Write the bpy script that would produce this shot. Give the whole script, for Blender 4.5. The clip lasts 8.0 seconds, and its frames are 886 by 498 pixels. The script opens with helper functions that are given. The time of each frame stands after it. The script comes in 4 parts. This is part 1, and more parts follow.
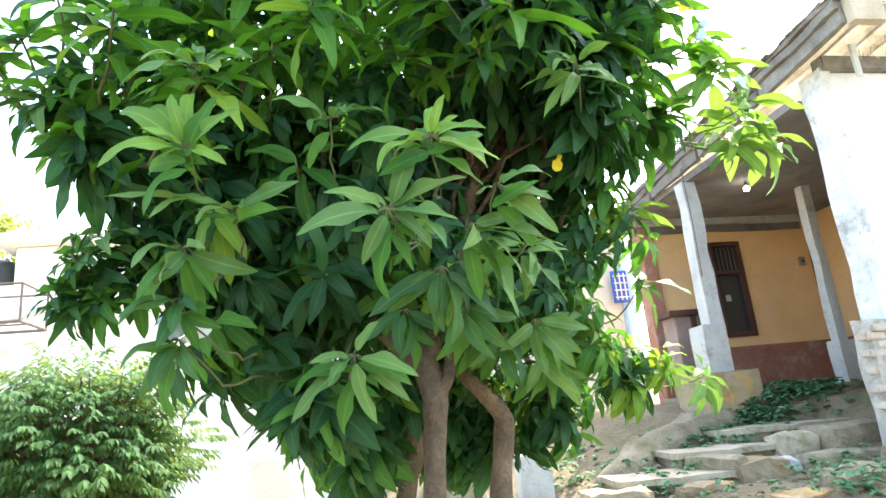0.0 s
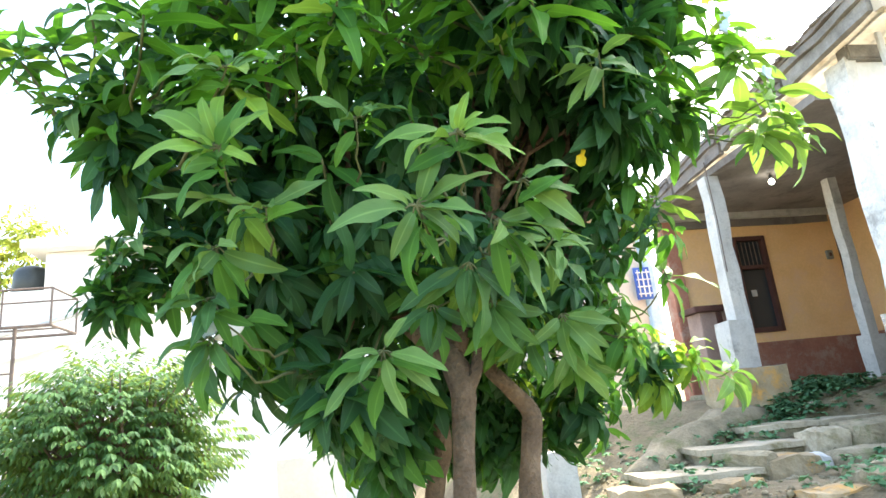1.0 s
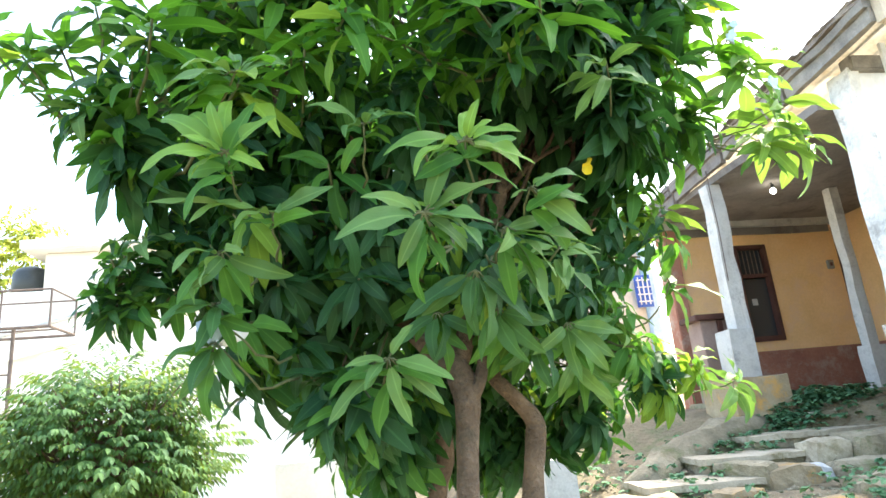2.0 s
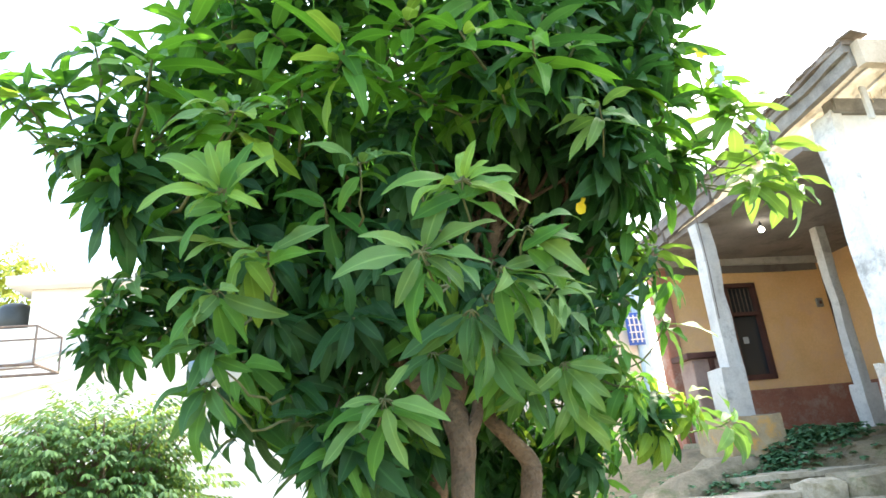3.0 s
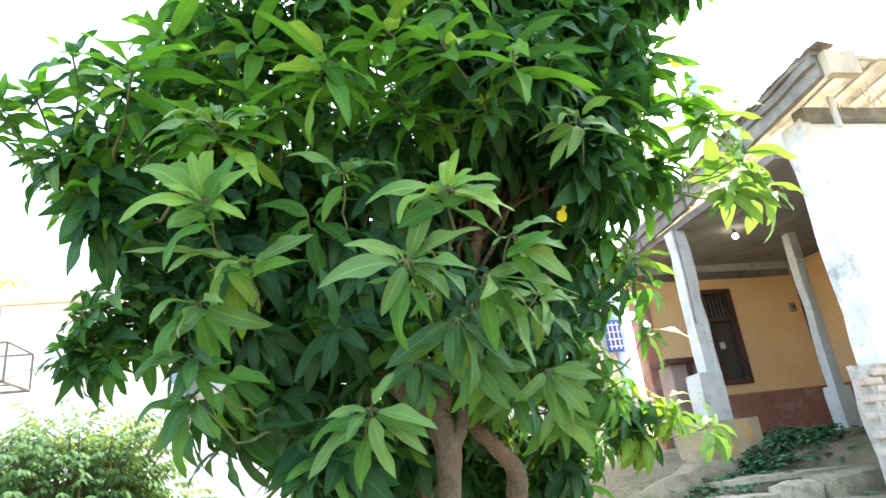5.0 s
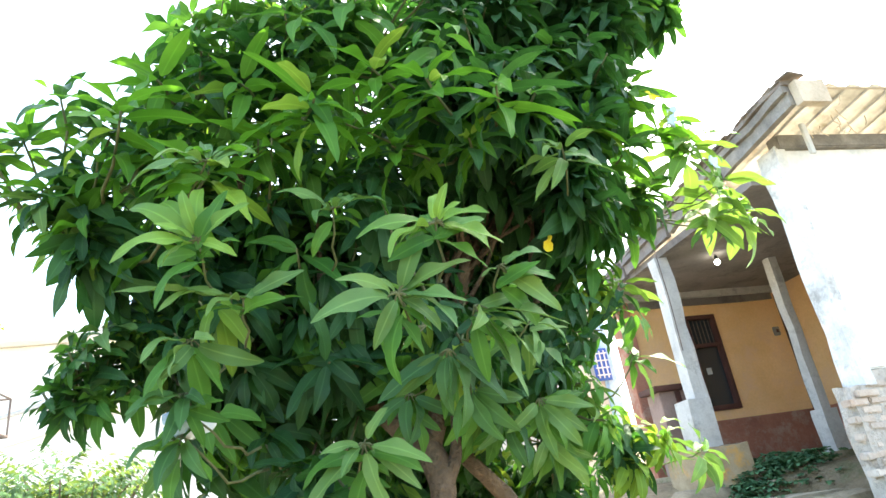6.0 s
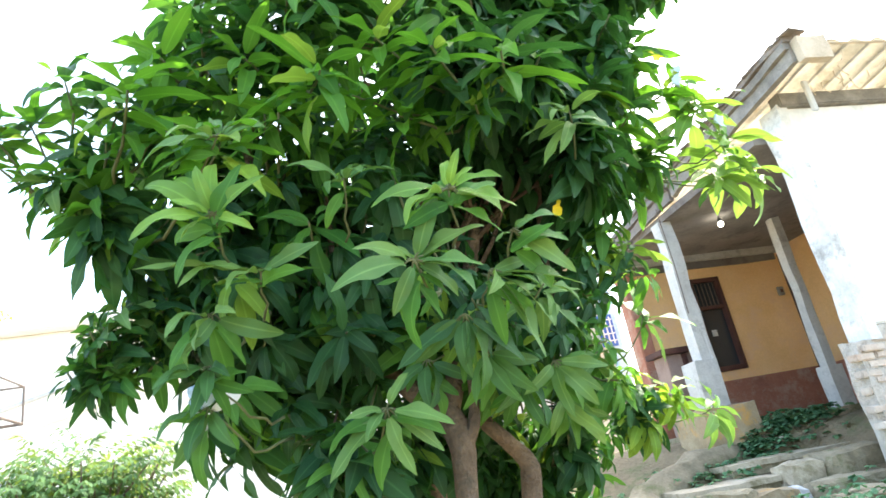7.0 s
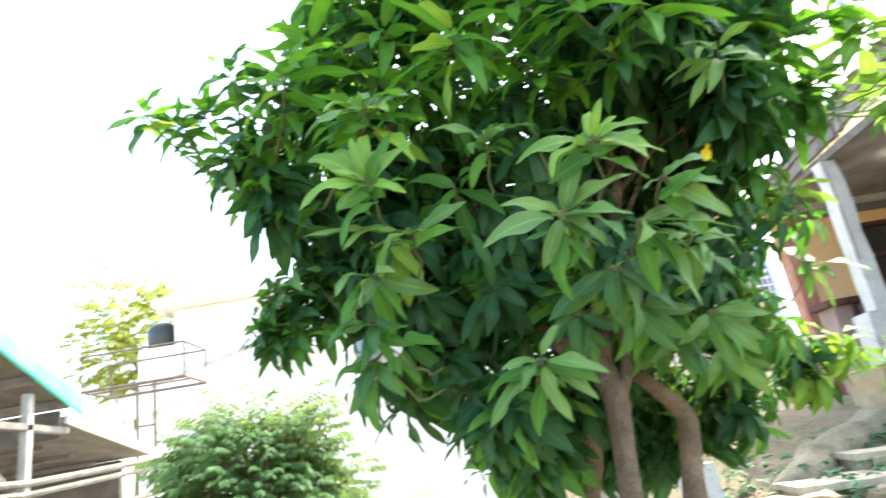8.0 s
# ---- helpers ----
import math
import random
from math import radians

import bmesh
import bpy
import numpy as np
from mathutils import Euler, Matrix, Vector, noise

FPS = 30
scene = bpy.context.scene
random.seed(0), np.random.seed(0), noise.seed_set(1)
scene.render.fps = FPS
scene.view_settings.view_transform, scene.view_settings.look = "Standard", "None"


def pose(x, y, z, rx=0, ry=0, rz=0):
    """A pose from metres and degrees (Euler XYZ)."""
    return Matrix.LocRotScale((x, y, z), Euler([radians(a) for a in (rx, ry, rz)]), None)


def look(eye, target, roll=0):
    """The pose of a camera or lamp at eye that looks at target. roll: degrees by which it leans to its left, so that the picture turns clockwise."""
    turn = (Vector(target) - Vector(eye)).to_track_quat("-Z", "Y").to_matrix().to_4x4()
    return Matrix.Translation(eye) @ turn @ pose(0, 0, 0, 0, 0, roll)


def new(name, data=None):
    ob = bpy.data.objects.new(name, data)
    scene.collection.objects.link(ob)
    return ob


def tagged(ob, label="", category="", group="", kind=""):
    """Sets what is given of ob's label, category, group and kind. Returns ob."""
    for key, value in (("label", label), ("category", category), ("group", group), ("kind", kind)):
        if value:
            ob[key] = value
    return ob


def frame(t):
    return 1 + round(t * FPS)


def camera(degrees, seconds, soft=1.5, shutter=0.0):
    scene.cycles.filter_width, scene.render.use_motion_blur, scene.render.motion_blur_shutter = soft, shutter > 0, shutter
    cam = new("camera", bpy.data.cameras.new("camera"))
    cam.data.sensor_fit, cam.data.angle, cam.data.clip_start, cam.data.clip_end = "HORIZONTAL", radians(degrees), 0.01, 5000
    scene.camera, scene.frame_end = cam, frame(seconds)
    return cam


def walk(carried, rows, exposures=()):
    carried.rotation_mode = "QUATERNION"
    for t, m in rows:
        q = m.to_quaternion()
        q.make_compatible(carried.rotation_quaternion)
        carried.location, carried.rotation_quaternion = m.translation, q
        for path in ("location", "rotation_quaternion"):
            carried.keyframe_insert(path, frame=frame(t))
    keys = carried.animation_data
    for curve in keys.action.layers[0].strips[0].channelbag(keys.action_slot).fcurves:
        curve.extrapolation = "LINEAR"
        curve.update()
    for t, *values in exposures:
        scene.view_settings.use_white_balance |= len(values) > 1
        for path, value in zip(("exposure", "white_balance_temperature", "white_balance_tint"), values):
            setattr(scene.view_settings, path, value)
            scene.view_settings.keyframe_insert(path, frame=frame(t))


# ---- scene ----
cam = camera(69.8, 8.0, shutter=0.3)
PATH = [
    (0, (-0.294, 0.536, 1.642), (0.078, 2.432, 2.156), -5.5),
    (0.5, (-0.303, 0.528, 1.636), (0.04, 2.431, 2.145), -6.1),
    (1, (-0.313, 0.529, 1.632), (-0.003, 2.435, 2.151), -5.9),
    (2.5, (-0.337, 0.538, 1.646), (-0.019, 2.431, 2.206), -5.2),
    (3, (-0.343, 0.537, 1.648), (0.004, 2.399, 2.29), -5.5),
    (3.5, (-0.341, 0.536, 1.652), (0.111, 2.37, 2.31), -5.8),
    (4, (-0.348, 0.546, 1.649), (0.058, 2.394, 2.296), -5.7),
    (4.5, (-0.356, 0.542, 1.644), (0.038, 2.397, 2.278), -6.1),
    (6, (-0.375, 0.52, 1.638), (0.092, 2.313, 2.391), -8.8),
    (6.5, (-0.397, 0.533, 1.621), (-0.052, 2.397, 2.26), -8.0),
    (7, (-0.409, 0.522, 1.621), (0.048, 2.347, 2.3), -10.8),
    (7.5, (-0.414, 0.507, 1.609), (0.101, 2.301, 2.328), -12.8),
    (7.8, (-0.435, 0.491, 1.604), (-0.198, 2.366, 2.261), -10.8),
    (8, (-0.448, 0.489, 1.601), (-0.418, 2.385, 2.236), -9.5),
]
walk(cam, [(t, look(eye, target, roll)) for t, eye, target, roll in PATH], exposures=[(0, 2.86, 6950, 4), (8, 2.92, 6950, 4)])

# ---- light ----
SUN_ELEVATION, SUN_AZIMUTH = radians(56), radians(52)     # azimuth from +y towards +x
world = bpy.data.worlds.new("sky")
scene.world = world
world.use_nodes = True
sky = world.node_tree.nodes.new("ShaderNodeTexSky")
sky.sky_type, sky.sun_disc = "NISHITA", False
sky.sun_elevation, sky.sun_rotation = SUN_ELEVATION, SUN_AZIMUTH
sky.air_density, sky.dust_density, sky.ozone_density = 1.0, 3.0, 0.6
back = world.node_tree.nodes["Background"]
back.inputs["Strength"].default_value = 0.15
world.node_tree.links.new(sky.outputs[0], back.inputs[0])
sun_data = bpy.data.lights.new("sun", "SUN")
sun_data.energy, sun_data.angle, sun_data.color = 2.0, radians(0.6), (1.0, 0.95, 0.86)
sun = new("sun", sun_data)
toward = Vector((math.sin(SUN_AZIMUTH) * math.cos(SUN_ELEVATION), math.cos(SUN_AZIMUTH) * math.cos(SUN_ELEVATION), math.sin(SUN_ELEVATION)))
sun.matrix_world = Matrix.Translation((0, 0, 30)) @ toward.to_track_quat("Z", "Y").to_matrix().to_4x4()


# ---- materials ----
class Nodes:
    """A small wrapper to build a node material line by line."""

    def __init__(self, name):
        self.mat = bpy.data.materials.new(name)
        self.mat.use_nodes = True
        self.tree = self.mat.node_tree
        self.bsdf = self.tree.nodes["Principled BSDF"]
        self.out = self.tree.nodes["Material Output"]

    def add(self, kind, inputs=(), **props):
        n = self.tree.nodes.new(kind)
        for key, value in props.items():
            setattr(n, key, value)
        for key, value in dict(inputs).items():
            if isinstance(value, bpy.types.NodeSocket):
                self.tree.links.new(value, n.inputs[key])
            else:
                n.inputs[key].default_value = value
        return n

    def link(self, a, b):
        self.tree.links.new(a, b)

    def ramp(self, fac, stops):
        n = self.add("ShaderNodeValToRGB", {"Fac": fac})
        while len(n.color_ramp.elements) < len(stops):
            n.color_ramp.elements.new(0.5)
        for e, (p, c) in zip(n.color_ramp.elements, stops):
            e.position, e.color = p, (*c, 1)
        return n.outputs[0]

    def mix(self, fac, a, b, blend="MIX"):
        n = self.add("ShaderNodeMix", data_type="RGBA", blend_type=blend)
        for sock, v in ((n.inputs[0], fac), (n.inputs[6], a), (n.inputs[7], b)):
            if isinstance(v, bpy.types.NodeSocket):
                self.link(v, sock)
            else:
                sock.default_value = v if isinstance(v, (int, float)) else (*v[:3], 1)
        return n.outputs[2]

    def noise(self, scale, detail=5.0, rough=0.6, where=None):
        return self.add("ShaderNodeTexNoise", {"Vector": where or self.coords(), "Scale": scale, "Detail": detail, "Roughness": rough}).outputs["Fac"]

    def coords(self):
        return self.add("ShaderNodeNewGeometry").outputs["Position"]

    def bump(self, height, strength, distance):
        return self.add("ShaderNodeBump", {"Height": height, "Strength": strength, "Distance": distance}).outputs[0]


def rough_material(name, dark, mid, light, scale=2.0, fine=40.0, rough=0.85, bump=0.4, depth=0.01, stain=None, metallic=0.0):
    """A mottled surface: broad patches, fine grain, optional stains and relief."""
    n = Nodes(name)
    broad, grain = n.noise(scale, 6, 0.65), n.noise(fine, 4, 0.6)
    col = n.ramp(broad, [(0.3, dark), (0.5, mid), (0.72, light)])
    col = n.mix(0.16, col, n.ramp(grain, [(0.3, tuple(c * 0.6 for c in mid)), (0.7, tuple(min(1, c * 1.25) for c in light))]))
    if stain:
        patch = n.ramp(n.noise(scale * 0.7 + 0.9, 8, 0.75), [(0.52, (0, 0, 0)), (0.66, (1, 1, 1))])
        col = n.mix(patch, col, stain)
    rnd = n.add("ShaderNodeObjectInfo").outputs["Random"]
    hsv = n.add("ShaderNodeHueSaturation", {"Color": col, "Value": n.add("ShaderNodeMapRange", {"Value": rnd, "To Min": 0.88, "To Max": 1.12}).outputs[0]})
    n.link(hsv.outputs[0], n.bsdf.inputs["Base Color"])
    n.bsdf.inputs["Roughness"].default_value = rough
    n.bsdf.inputs["Metallic"].default_value = metallic
    both = n.add("ShaderNodeMath", {0: broad, 1: grain}, operation="ADD").outputs[0]
    n.link(n.bump(both, bump, depth), n.bsdf.inputs["Normal"])
    return n.mat


def leaf_material(name, deep, fresh, glow, gloss=0.38, through_light=0.35, island=False):
    """A leaf with a pale midrib and side veins drawn by its UV map; light passes through it."""
    n = Nodes(name)
    rnd = (n.add("ShaderNodeNewGeometry").outputs["Random Per Island"] if island else n.add("ShaderNodeObjectInfo").outputs["Random"])
    col = n.ramp(rnd, [(0.0, deep), (0.55, tuple((a + b) / 2 for a, b in zip(deep, fresh))), (1.0, fresh)])
    uv = n.add("ShaderNodeUVMap").outputs[0]
    sep = n.add("ShaderNodeSeparateXYZ", {0: uv})
    side = n.add("ShaderNodeMath", {0: n.add("ShaderNodeMath", {0: sep.outputs[0], 1: 0.5}, operation="SUBTRACT").outputs[0]}, operation="ABSOLUTE").outputs[0]
    rib = n.ramp(side, [(0.01, (1, 1, 1)), (0.07, (0, 0, 0))])
    slant = n.add("ShaderNodeMath", {0: sep.outputs[1], 1: side}, operation="SUBTRACT").outputs[0]
    wave = n.add("ShaderNodeMath", {0: n.add("ShaderNodeMath", {0: slant, 1: 95.0}, operation="MULTIPLY").outputs[0]}, operation="SINE").outputs[0]
    vein = n.ramp(wave, [(0.78, (0, 0, 0)), (1.0, (1, 1, 1))])
    blot = n.noise(9.0, 4, 0.6)
    col = n.mix(n.ramp(blot, [(0.45, (0, 0, 0)), (0.75, (0.45, 0.45, 0.45))]), col, tuple(c * 0.7 for c in deep))
    pale = tuple(min(1, c * 1.7 + 0.02) for c in fresh)
    col = n.mix(n.mix(0.4, (0, 0, 0), rib), col, pale)
    col = n.mix(n.mix(0.12, (0, 0, 0), vein), col, pale)
    n.link(col, n.bsdf.inputs["Base Color"])
    n.bsdf.inputs["Roughness"].default_value = gloss
    n.bsdf.inputs["Specular IOR Level"].default_value = 0.28
    n.link(n.bump(wave, 0.25, 0.002), n.bsdf.inputs["Normal"])
    lit = n.add("ShaderNodeBsdfTranslucent", {"Color": n.mix(0.6, col, glow)})
    shader = n.add("ShaderNodeMixShader", {0: through_light, 1: n.bsdf.outputs[0], 2: lit.outputs[0]})
    n.link(shader.outputs[0], n.out.inputs[0])
    return n.mat


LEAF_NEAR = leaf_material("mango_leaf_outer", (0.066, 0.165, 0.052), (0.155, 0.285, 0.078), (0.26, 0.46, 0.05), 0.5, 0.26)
# the outer leaf darkened to paint shade on the low shoots
LEAF_SHADE = leaf_material("mango_leaf_shaded", (0.026, 0.095, 0.034), (0.075, 0.18, 0.052), (0.16, 0.38, 0.04), 0.5, 0.24)
LEAF_TIP = leaf_material("mango_leaf_young", (0.09, 0.22, 0.04), (0.19, 0.36, 0.06), (0.34, 0.52, 0.06), 0.4, 0.34)
# copies of one leaf: darkened for the shaded crown, lighter for lit shoots
LEAF_DEEP_SHADE = leaf_material("mango_leaf_deep_shade", (0.010, 0.050, 0.022), (0.038, 0.120, 0.036), (0.11, 0.35, 0.035), 0.5, 0.26, True)
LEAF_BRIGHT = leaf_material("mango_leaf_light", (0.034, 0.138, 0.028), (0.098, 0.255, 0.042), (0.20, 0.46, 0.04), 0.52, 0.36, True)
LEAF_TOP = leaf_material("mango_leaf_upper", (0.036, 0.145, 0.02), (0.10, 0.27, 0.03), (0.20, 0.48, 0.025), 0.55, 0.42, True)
LEAF_YOUNG = leaf_material("mango_leaf_yellow", (0.10, 0.23, 0.035), (0.20, 0.36, 0.05), (0.42, 0.58, 0.05), 0.42, 0.40, True)
LEAF_SHRUB = leaf_material("shrub_leaf", (0.012, 0.06, 0.026), (0.07, 0.17, 0.045), (0.48, 0.62, 0.08), 0.65, 0.30, True)
LEAF_FAR = leaf_material("far_leaf", (0.16, 0.20, 0.03), (0.32, 0.36, 0.06), (0.55, 0.62, 0.10), 0.6, 0.4, True)
LEAF_WEED = leaf_material("weed_leaf", (0.06, 0.17, 0.09), (0.16, 0.31, 0.15), (0.25, 0.4, 0.12), 0.6, 0.25, True)
BARK = rough_material("bark", (0.06, 0.042, 0.028), (0.14, 0.10, 0.068), (0.25, 0.185, 0.13), 9, 70, 0.9, 1.0, 0.02, (0.075, 0.065, 0.045))
TWIG = rough_material("green_twig", (0.05, 0.07, 0.025), (0.09, 0.11, 0.045), (0.16, 0.18, 0.075), 20, 90, 0.7, 0.3, 0.003)
ORANGE = rough_material("orange_limewash", (0.69, 0.41, 0.18), (0.77, 0.48, 0.23), (0.82, 0.55, 0.30), 1.3, 30, 0.9, 0.2, 0.006, (0.72, 0.46, 0.27))
DADO = rough_material("red_brown_dado_paint", (0.27, 0.11, 0.075), (0.35, 0.145, 0.095), (0.42, 0.20, 0.14), 2.5, 40, 0.8, 0.25, 0.005, (0.42, 0.31, 0.25))
WHITE_WALL = rough_material("white_limewash", (0.66, 0.67, 0.66), (0.78, 0.79, 0.78), (0.84, 0.84, 0.82), 0.9, 25, 0.9, 0.25, 0.008, (0.60, 0.62, 0.62))
PLASTER = rough_material("grey_white_plaster", (0.36, 0.35, 0.34), (0.52, 0.51, 0.49), (0.66, 0.65, 0.62), 3.0, 45, 0.92, 0.45, 0.01, (0.28, 0.27, 0.26))
EDGE = rough_material("stained_white_plaster", (0.46, 0.46, 0.45), (0.68, 0.68, 0.66), (0.80, 0.80, 0.78), 4.0, 40, 0.92, 0.5, 0.012, (0.34, 0.33, 0.32))
CEILING = rough_material("dark_ceiling_plaster", (0.13, 0.115, 0.11), (0.19, 0.17, 0.16), (0.26, 0.24, 0.22), 1.5, 30, 0.95, 0.3, 0.01, (0.10, 0.085, 0.08))
DARK_WOOD = rough_material("dark_red_wood", (0.045, 0.016, 0.014), (0.075, 0.026, 0.02), (0.12, 0.05, 0.035), 6, 60, 0.6, 0.3, 0.004)
GREY_WOOD = rough_material("weathered_wood", (0.12, 0.11, 0.10), (0.22, 0.205, 0.185), (0.36, 0.34, 0.30), 5, 60, 0.9, 0.5, 0.008)
PALE_WOOD = rough_material("pale_timber", (0.42, 0.34, 0.24), (0.55, 0.46, 0.34), (0.66, 0.57, 0.44), 5, 60, 0.85, 0.4, 0.006)
POLE = rough_material("grey_pole_wood", (0.07, 0.065, 0.06), (0.13, 0.12, 0.11), (0.22, 0.205, 0.19), 5, 60, 0.9, 0.5, 0.008)
SHED_BOARD = rough_material("dark_shed_board", (0.05, 0.045, 0.042), (0.09, 0.08, 0.074), (0.15, 0.135, 0.12), 4, 50, 0.95, 0.5, 0.008)
POST_GREY = rough_material("grey_cement_post", (0.20, 0.195, 0.185), (0.31, 0.30, 0.285), (0.42, 0.41, 0.39), 3, 45, 0.95, 0.5, 0.01)
PINK_WOOD = rough_material("faded_pink_board", (0.20, 0.13, 0.11), (0.29, 0.20, 0.17), (0.36, 0.27, 0.23), 4, 60, 0.85, 0.4, 0.005)
TILE = rough_material("old_roof_tile", (0.10, 0.085, 0.075), (0.19, 0.16, 0.14), (0.30, 0.26, 0.22), 4, 40, 0.95, 0.5, 0.01, (0.09, 0.09, 0.07))
SHEET = rough_material("asbestos_sheet", (0.40, 0.37, 0.30), (0.55, 0.51, 0.43), (0.66, 0.62, 0.54), 2, 30, 0.9, 0.2, 0.004, (0.33, 0.28, 0.20))
TREAD = rough_material("worn_pale_tread", (0.29, 0.235, 0.16), (0.43, 0.365, 0.265), (0.55, 0.48, 0.37), 2.5, 35, 0.95, 0.6, 0.014, (0.21, 0.18, 0.10))
BRICK = rough_material("pale_worn_brick", (0.40, 0.27, 0.19), (0.52, 0.44, 0.37), (0.62, 0.57, 0.51), 3.2, 45, 0.95, 0.5, 0.01)
MORTAR = rough_material("crumbling_mortar", (0.30, 0.27, 0.23), (0.46, 0.42, 0.37), (0.60, 0.57, 0.52), 6, 50, 0.95, 0.6, 0.02, (0.22, 0.19, 0.16))
CONCRETE = rough_material("worn_concrete", (0.13, 0.11, 0.068), (0.26, 0.215, 0.14), (0.41, 0.35, 0.245), 3.5, 35, 0.95, 0.7, 0.02, (0.12, 0.13, 0.05))
STAINED = rough_material("ochre_stained_stone", (0.20, 0.15, 0.09), (0.30, 0.23, 0.14), (0.42, 0.34, 0.23), 3.5, 40, 0.95, 0.5, 0.015, (0.50, 0.28, 0.08))
EARTH = rough_material("dry_earth", (0.10, 0.08, 0.048), (0.20, 0.155, 0.095), (0.31, 0.245, 0.155), 1.6, 26, 1.0, 0.8, 0.04, (0.11, 0.13, 0.05))
YARD = rough_material("pale_concrete_yard", (0.52, 0.46, 0.37), (0.64, 0.58, 0.48), (0.72, 0.66, 0.56), 0.6, 18, 0.95, 0.3, 0.01)
WARM_WHITE = rough_material("warm_white_limewash", (0.72, 0.68, 0.61), (0.81, 0.78, 0.71), (0.86, 0.83, 0.77), 0.9, 25, 0.9, 0.2, 0.006)
CREAM = rough_material("cream_render", (0.62, 0.56, 0.48), (0.72, 0.66, 0.58), (0.78, 0.73, 0.66), 1.2, 25, 0.9, 0.2, 0.006)
RUST = rough_material("rusty_steel", (0.07, 0.055, 0.05), (0.13, 0.10, 0.085), (0.20, 0.15, 0.12), 8, 80, 0.7, 0.3, 0.002, None, 0.4)
TEAL = rough_material("turquoise_painted_board", (0.05, 0.42, 0.36), (0.08, 0.52, 0.45), (0.14, 0.60, 0.53), 3, 40, 0.5, 0.1, 0.003)
BLACK_PLASTIC = rough_material("black_plastic", (0.02, 0.026, 0.028), (0.035, 0.042, 0.045), (0.05, 0.06, 0.06), 3, 40, 0.45, 0.1, 0.003)
BLUE = rough_material("blue_paint", (0.02, 0.07, 0.34), (0.03, 0.10, 0.45), (0.06, 0.16, 0.52), 4, 40, 0.5, 0.1, 0.002)
YELLOW = rough_material("yellow_plastic", (0.70, 0.58, 0.02), (0.80, 0.68, 0.03), (0.85, 0.75, 0.08), 8, 60, 0.4, 0.1, 0.002)
PALE_BLUE = rough_material("pale_blue_cloth", (0.30, 0.45, 0.62), (0.42, 0.58, 0.74), (0.55, 0.70, 0.82), 9, 90, 0.8, 0.3, 0.004)

glow = Nodes("lit_bulb_glass")
glow.bsdf.inputs["Base Color"].default_value = (0.9, 0.9, 0.88, 1)
glow.bsdf.inputs["Emission Color"].default_value = (1.0, 0.96, 0.88, 1)
glow.bsdf.inputs["Emission Strength"].default_value = 6.0
BULB = glow.mat
pane_nodes = Nodes("dark_window_glass")
pane_nodes.bsdf.inputs["Base Color"].default_value = (0.03, 0.035, 0.04, 1)
pane_nodes.bsdf.inputs["Roughness"].default_value = 0.12
GLASS = pane_nodes.mat


# ---- mesh helpers ----
def finish(name, bm, mat, parent=None, label="", smooth=False):
    bmesh.ops.recalc_face_normals(bm, faces=bm.faces)
    me = bpy.data.meshes.new(name)
    bm.to_mesh(me)
    bm.free()
    me.materials.append(mat)
    if smooth:
        me.polygons.foreach_set("use_smooth", [True] * len(me.polygons))
    ob = new(name, me)
    if parent:
        ob.parent = parent
    return tagged(ob, label)


def part(name, bm, material, parent, label="", smooth=False):
    return finish(name, bm, material, parent, label, smooth)


def empty(name, label, category, group="", kind=""):
    return tagged(new(name), label, category, group, kind)


def slab(x0, x1, y0, y1, z0, z1, bevel=0.01, cuts=0, wobble=0.0, bm=None):
    """A box between two corners with bevelled, optionally uneven, edges."""
    bm = bm or bmesh.new()
    made = bmesh.ops.create_cube(bm, size=1.0, matrix=Matrix.Translation(((x0 + x1) / 2, (y0 + y1) / 2, (z0 + z1) / 2)) @ Matrix.Diagonal((x1 - x0, y1 - y0, z1 - z0, 1)))
    edges = list({e for v in made["verts"] for e in v.link_edges})
    if cuts:
        bmesh.ops.subdivide_edges(bm, edges=edges, cuts=cuts, use_grid_fill=True)
    elif bevel:
        bmesh.ops.bevel(bm, geom=edges, offset=bevel, segments=2, affect="EDGES")
    if wobble:
        for v in bm.verts:
            v.co += noise.noise_vector(v.co * 3.1) * wobble + noise.noise_vector(v.co * 9.0) * wobble * 0.5 + noise.noise_vector(v.co * 24.0) * wobble * 0.3
    return bm


def rod(points, radii, sides=8, bm=None):
    """A tube along points with a radius at each."""
    bm = bm or bmesh.new()
    points = [Vector(p) for p in points]
    rings = []
    for n, p in enumerate(points):
        ahead = (points[min(n + 1, len(points) - 1)] - points[max(n - 1, 0)]).normalized()
        a = ahead.orthogonal().normalized() if n == 0 else (last - ahead * last.dot(ahead)).normalized()
        last = a
        b = ahead.cross(a)
        r = radii[n] if isinstance(radii, (list, tuple)) else radii
        rings.append([bm.verts.new(p + (a * math.cos(t) + b * math.sin(t)) * r) for t in (2 * math.pi * k / sides for k in range(sides))])
    for lo, hi in zip(rings, rings[1:]):
        for k in range(sides):
            bm.faces.new((lo[k], lo[(k + 1) % sides], hi[(k + 1) % sides], hi[k]))
    bm.faces.new(rings[0][::-1])
    bm.faces.new(rings[-1])
    return bm


def curve_through(a, b, lift=0.0, steps=6, jitter=0.0, rng=random):
    a, b = Vector(a), Vector(b)
    out = []
    for k in range(steps + 1):
        f = k / steps
        p = a.lerp(b, f)
        p.z += lift * math.sin(math.pi * f)
        if 0 < k < steps:
            p += Vector([rng.uniform(-jitter, jitter) for _ in range(3)])
        out.append(p)
    return out


# ---- ground ----
def smooth(a, b, x):
    f = min(1.0, max(0.0, (x - a) / (b - a)))
    return f * f * (3 - 2 * f)


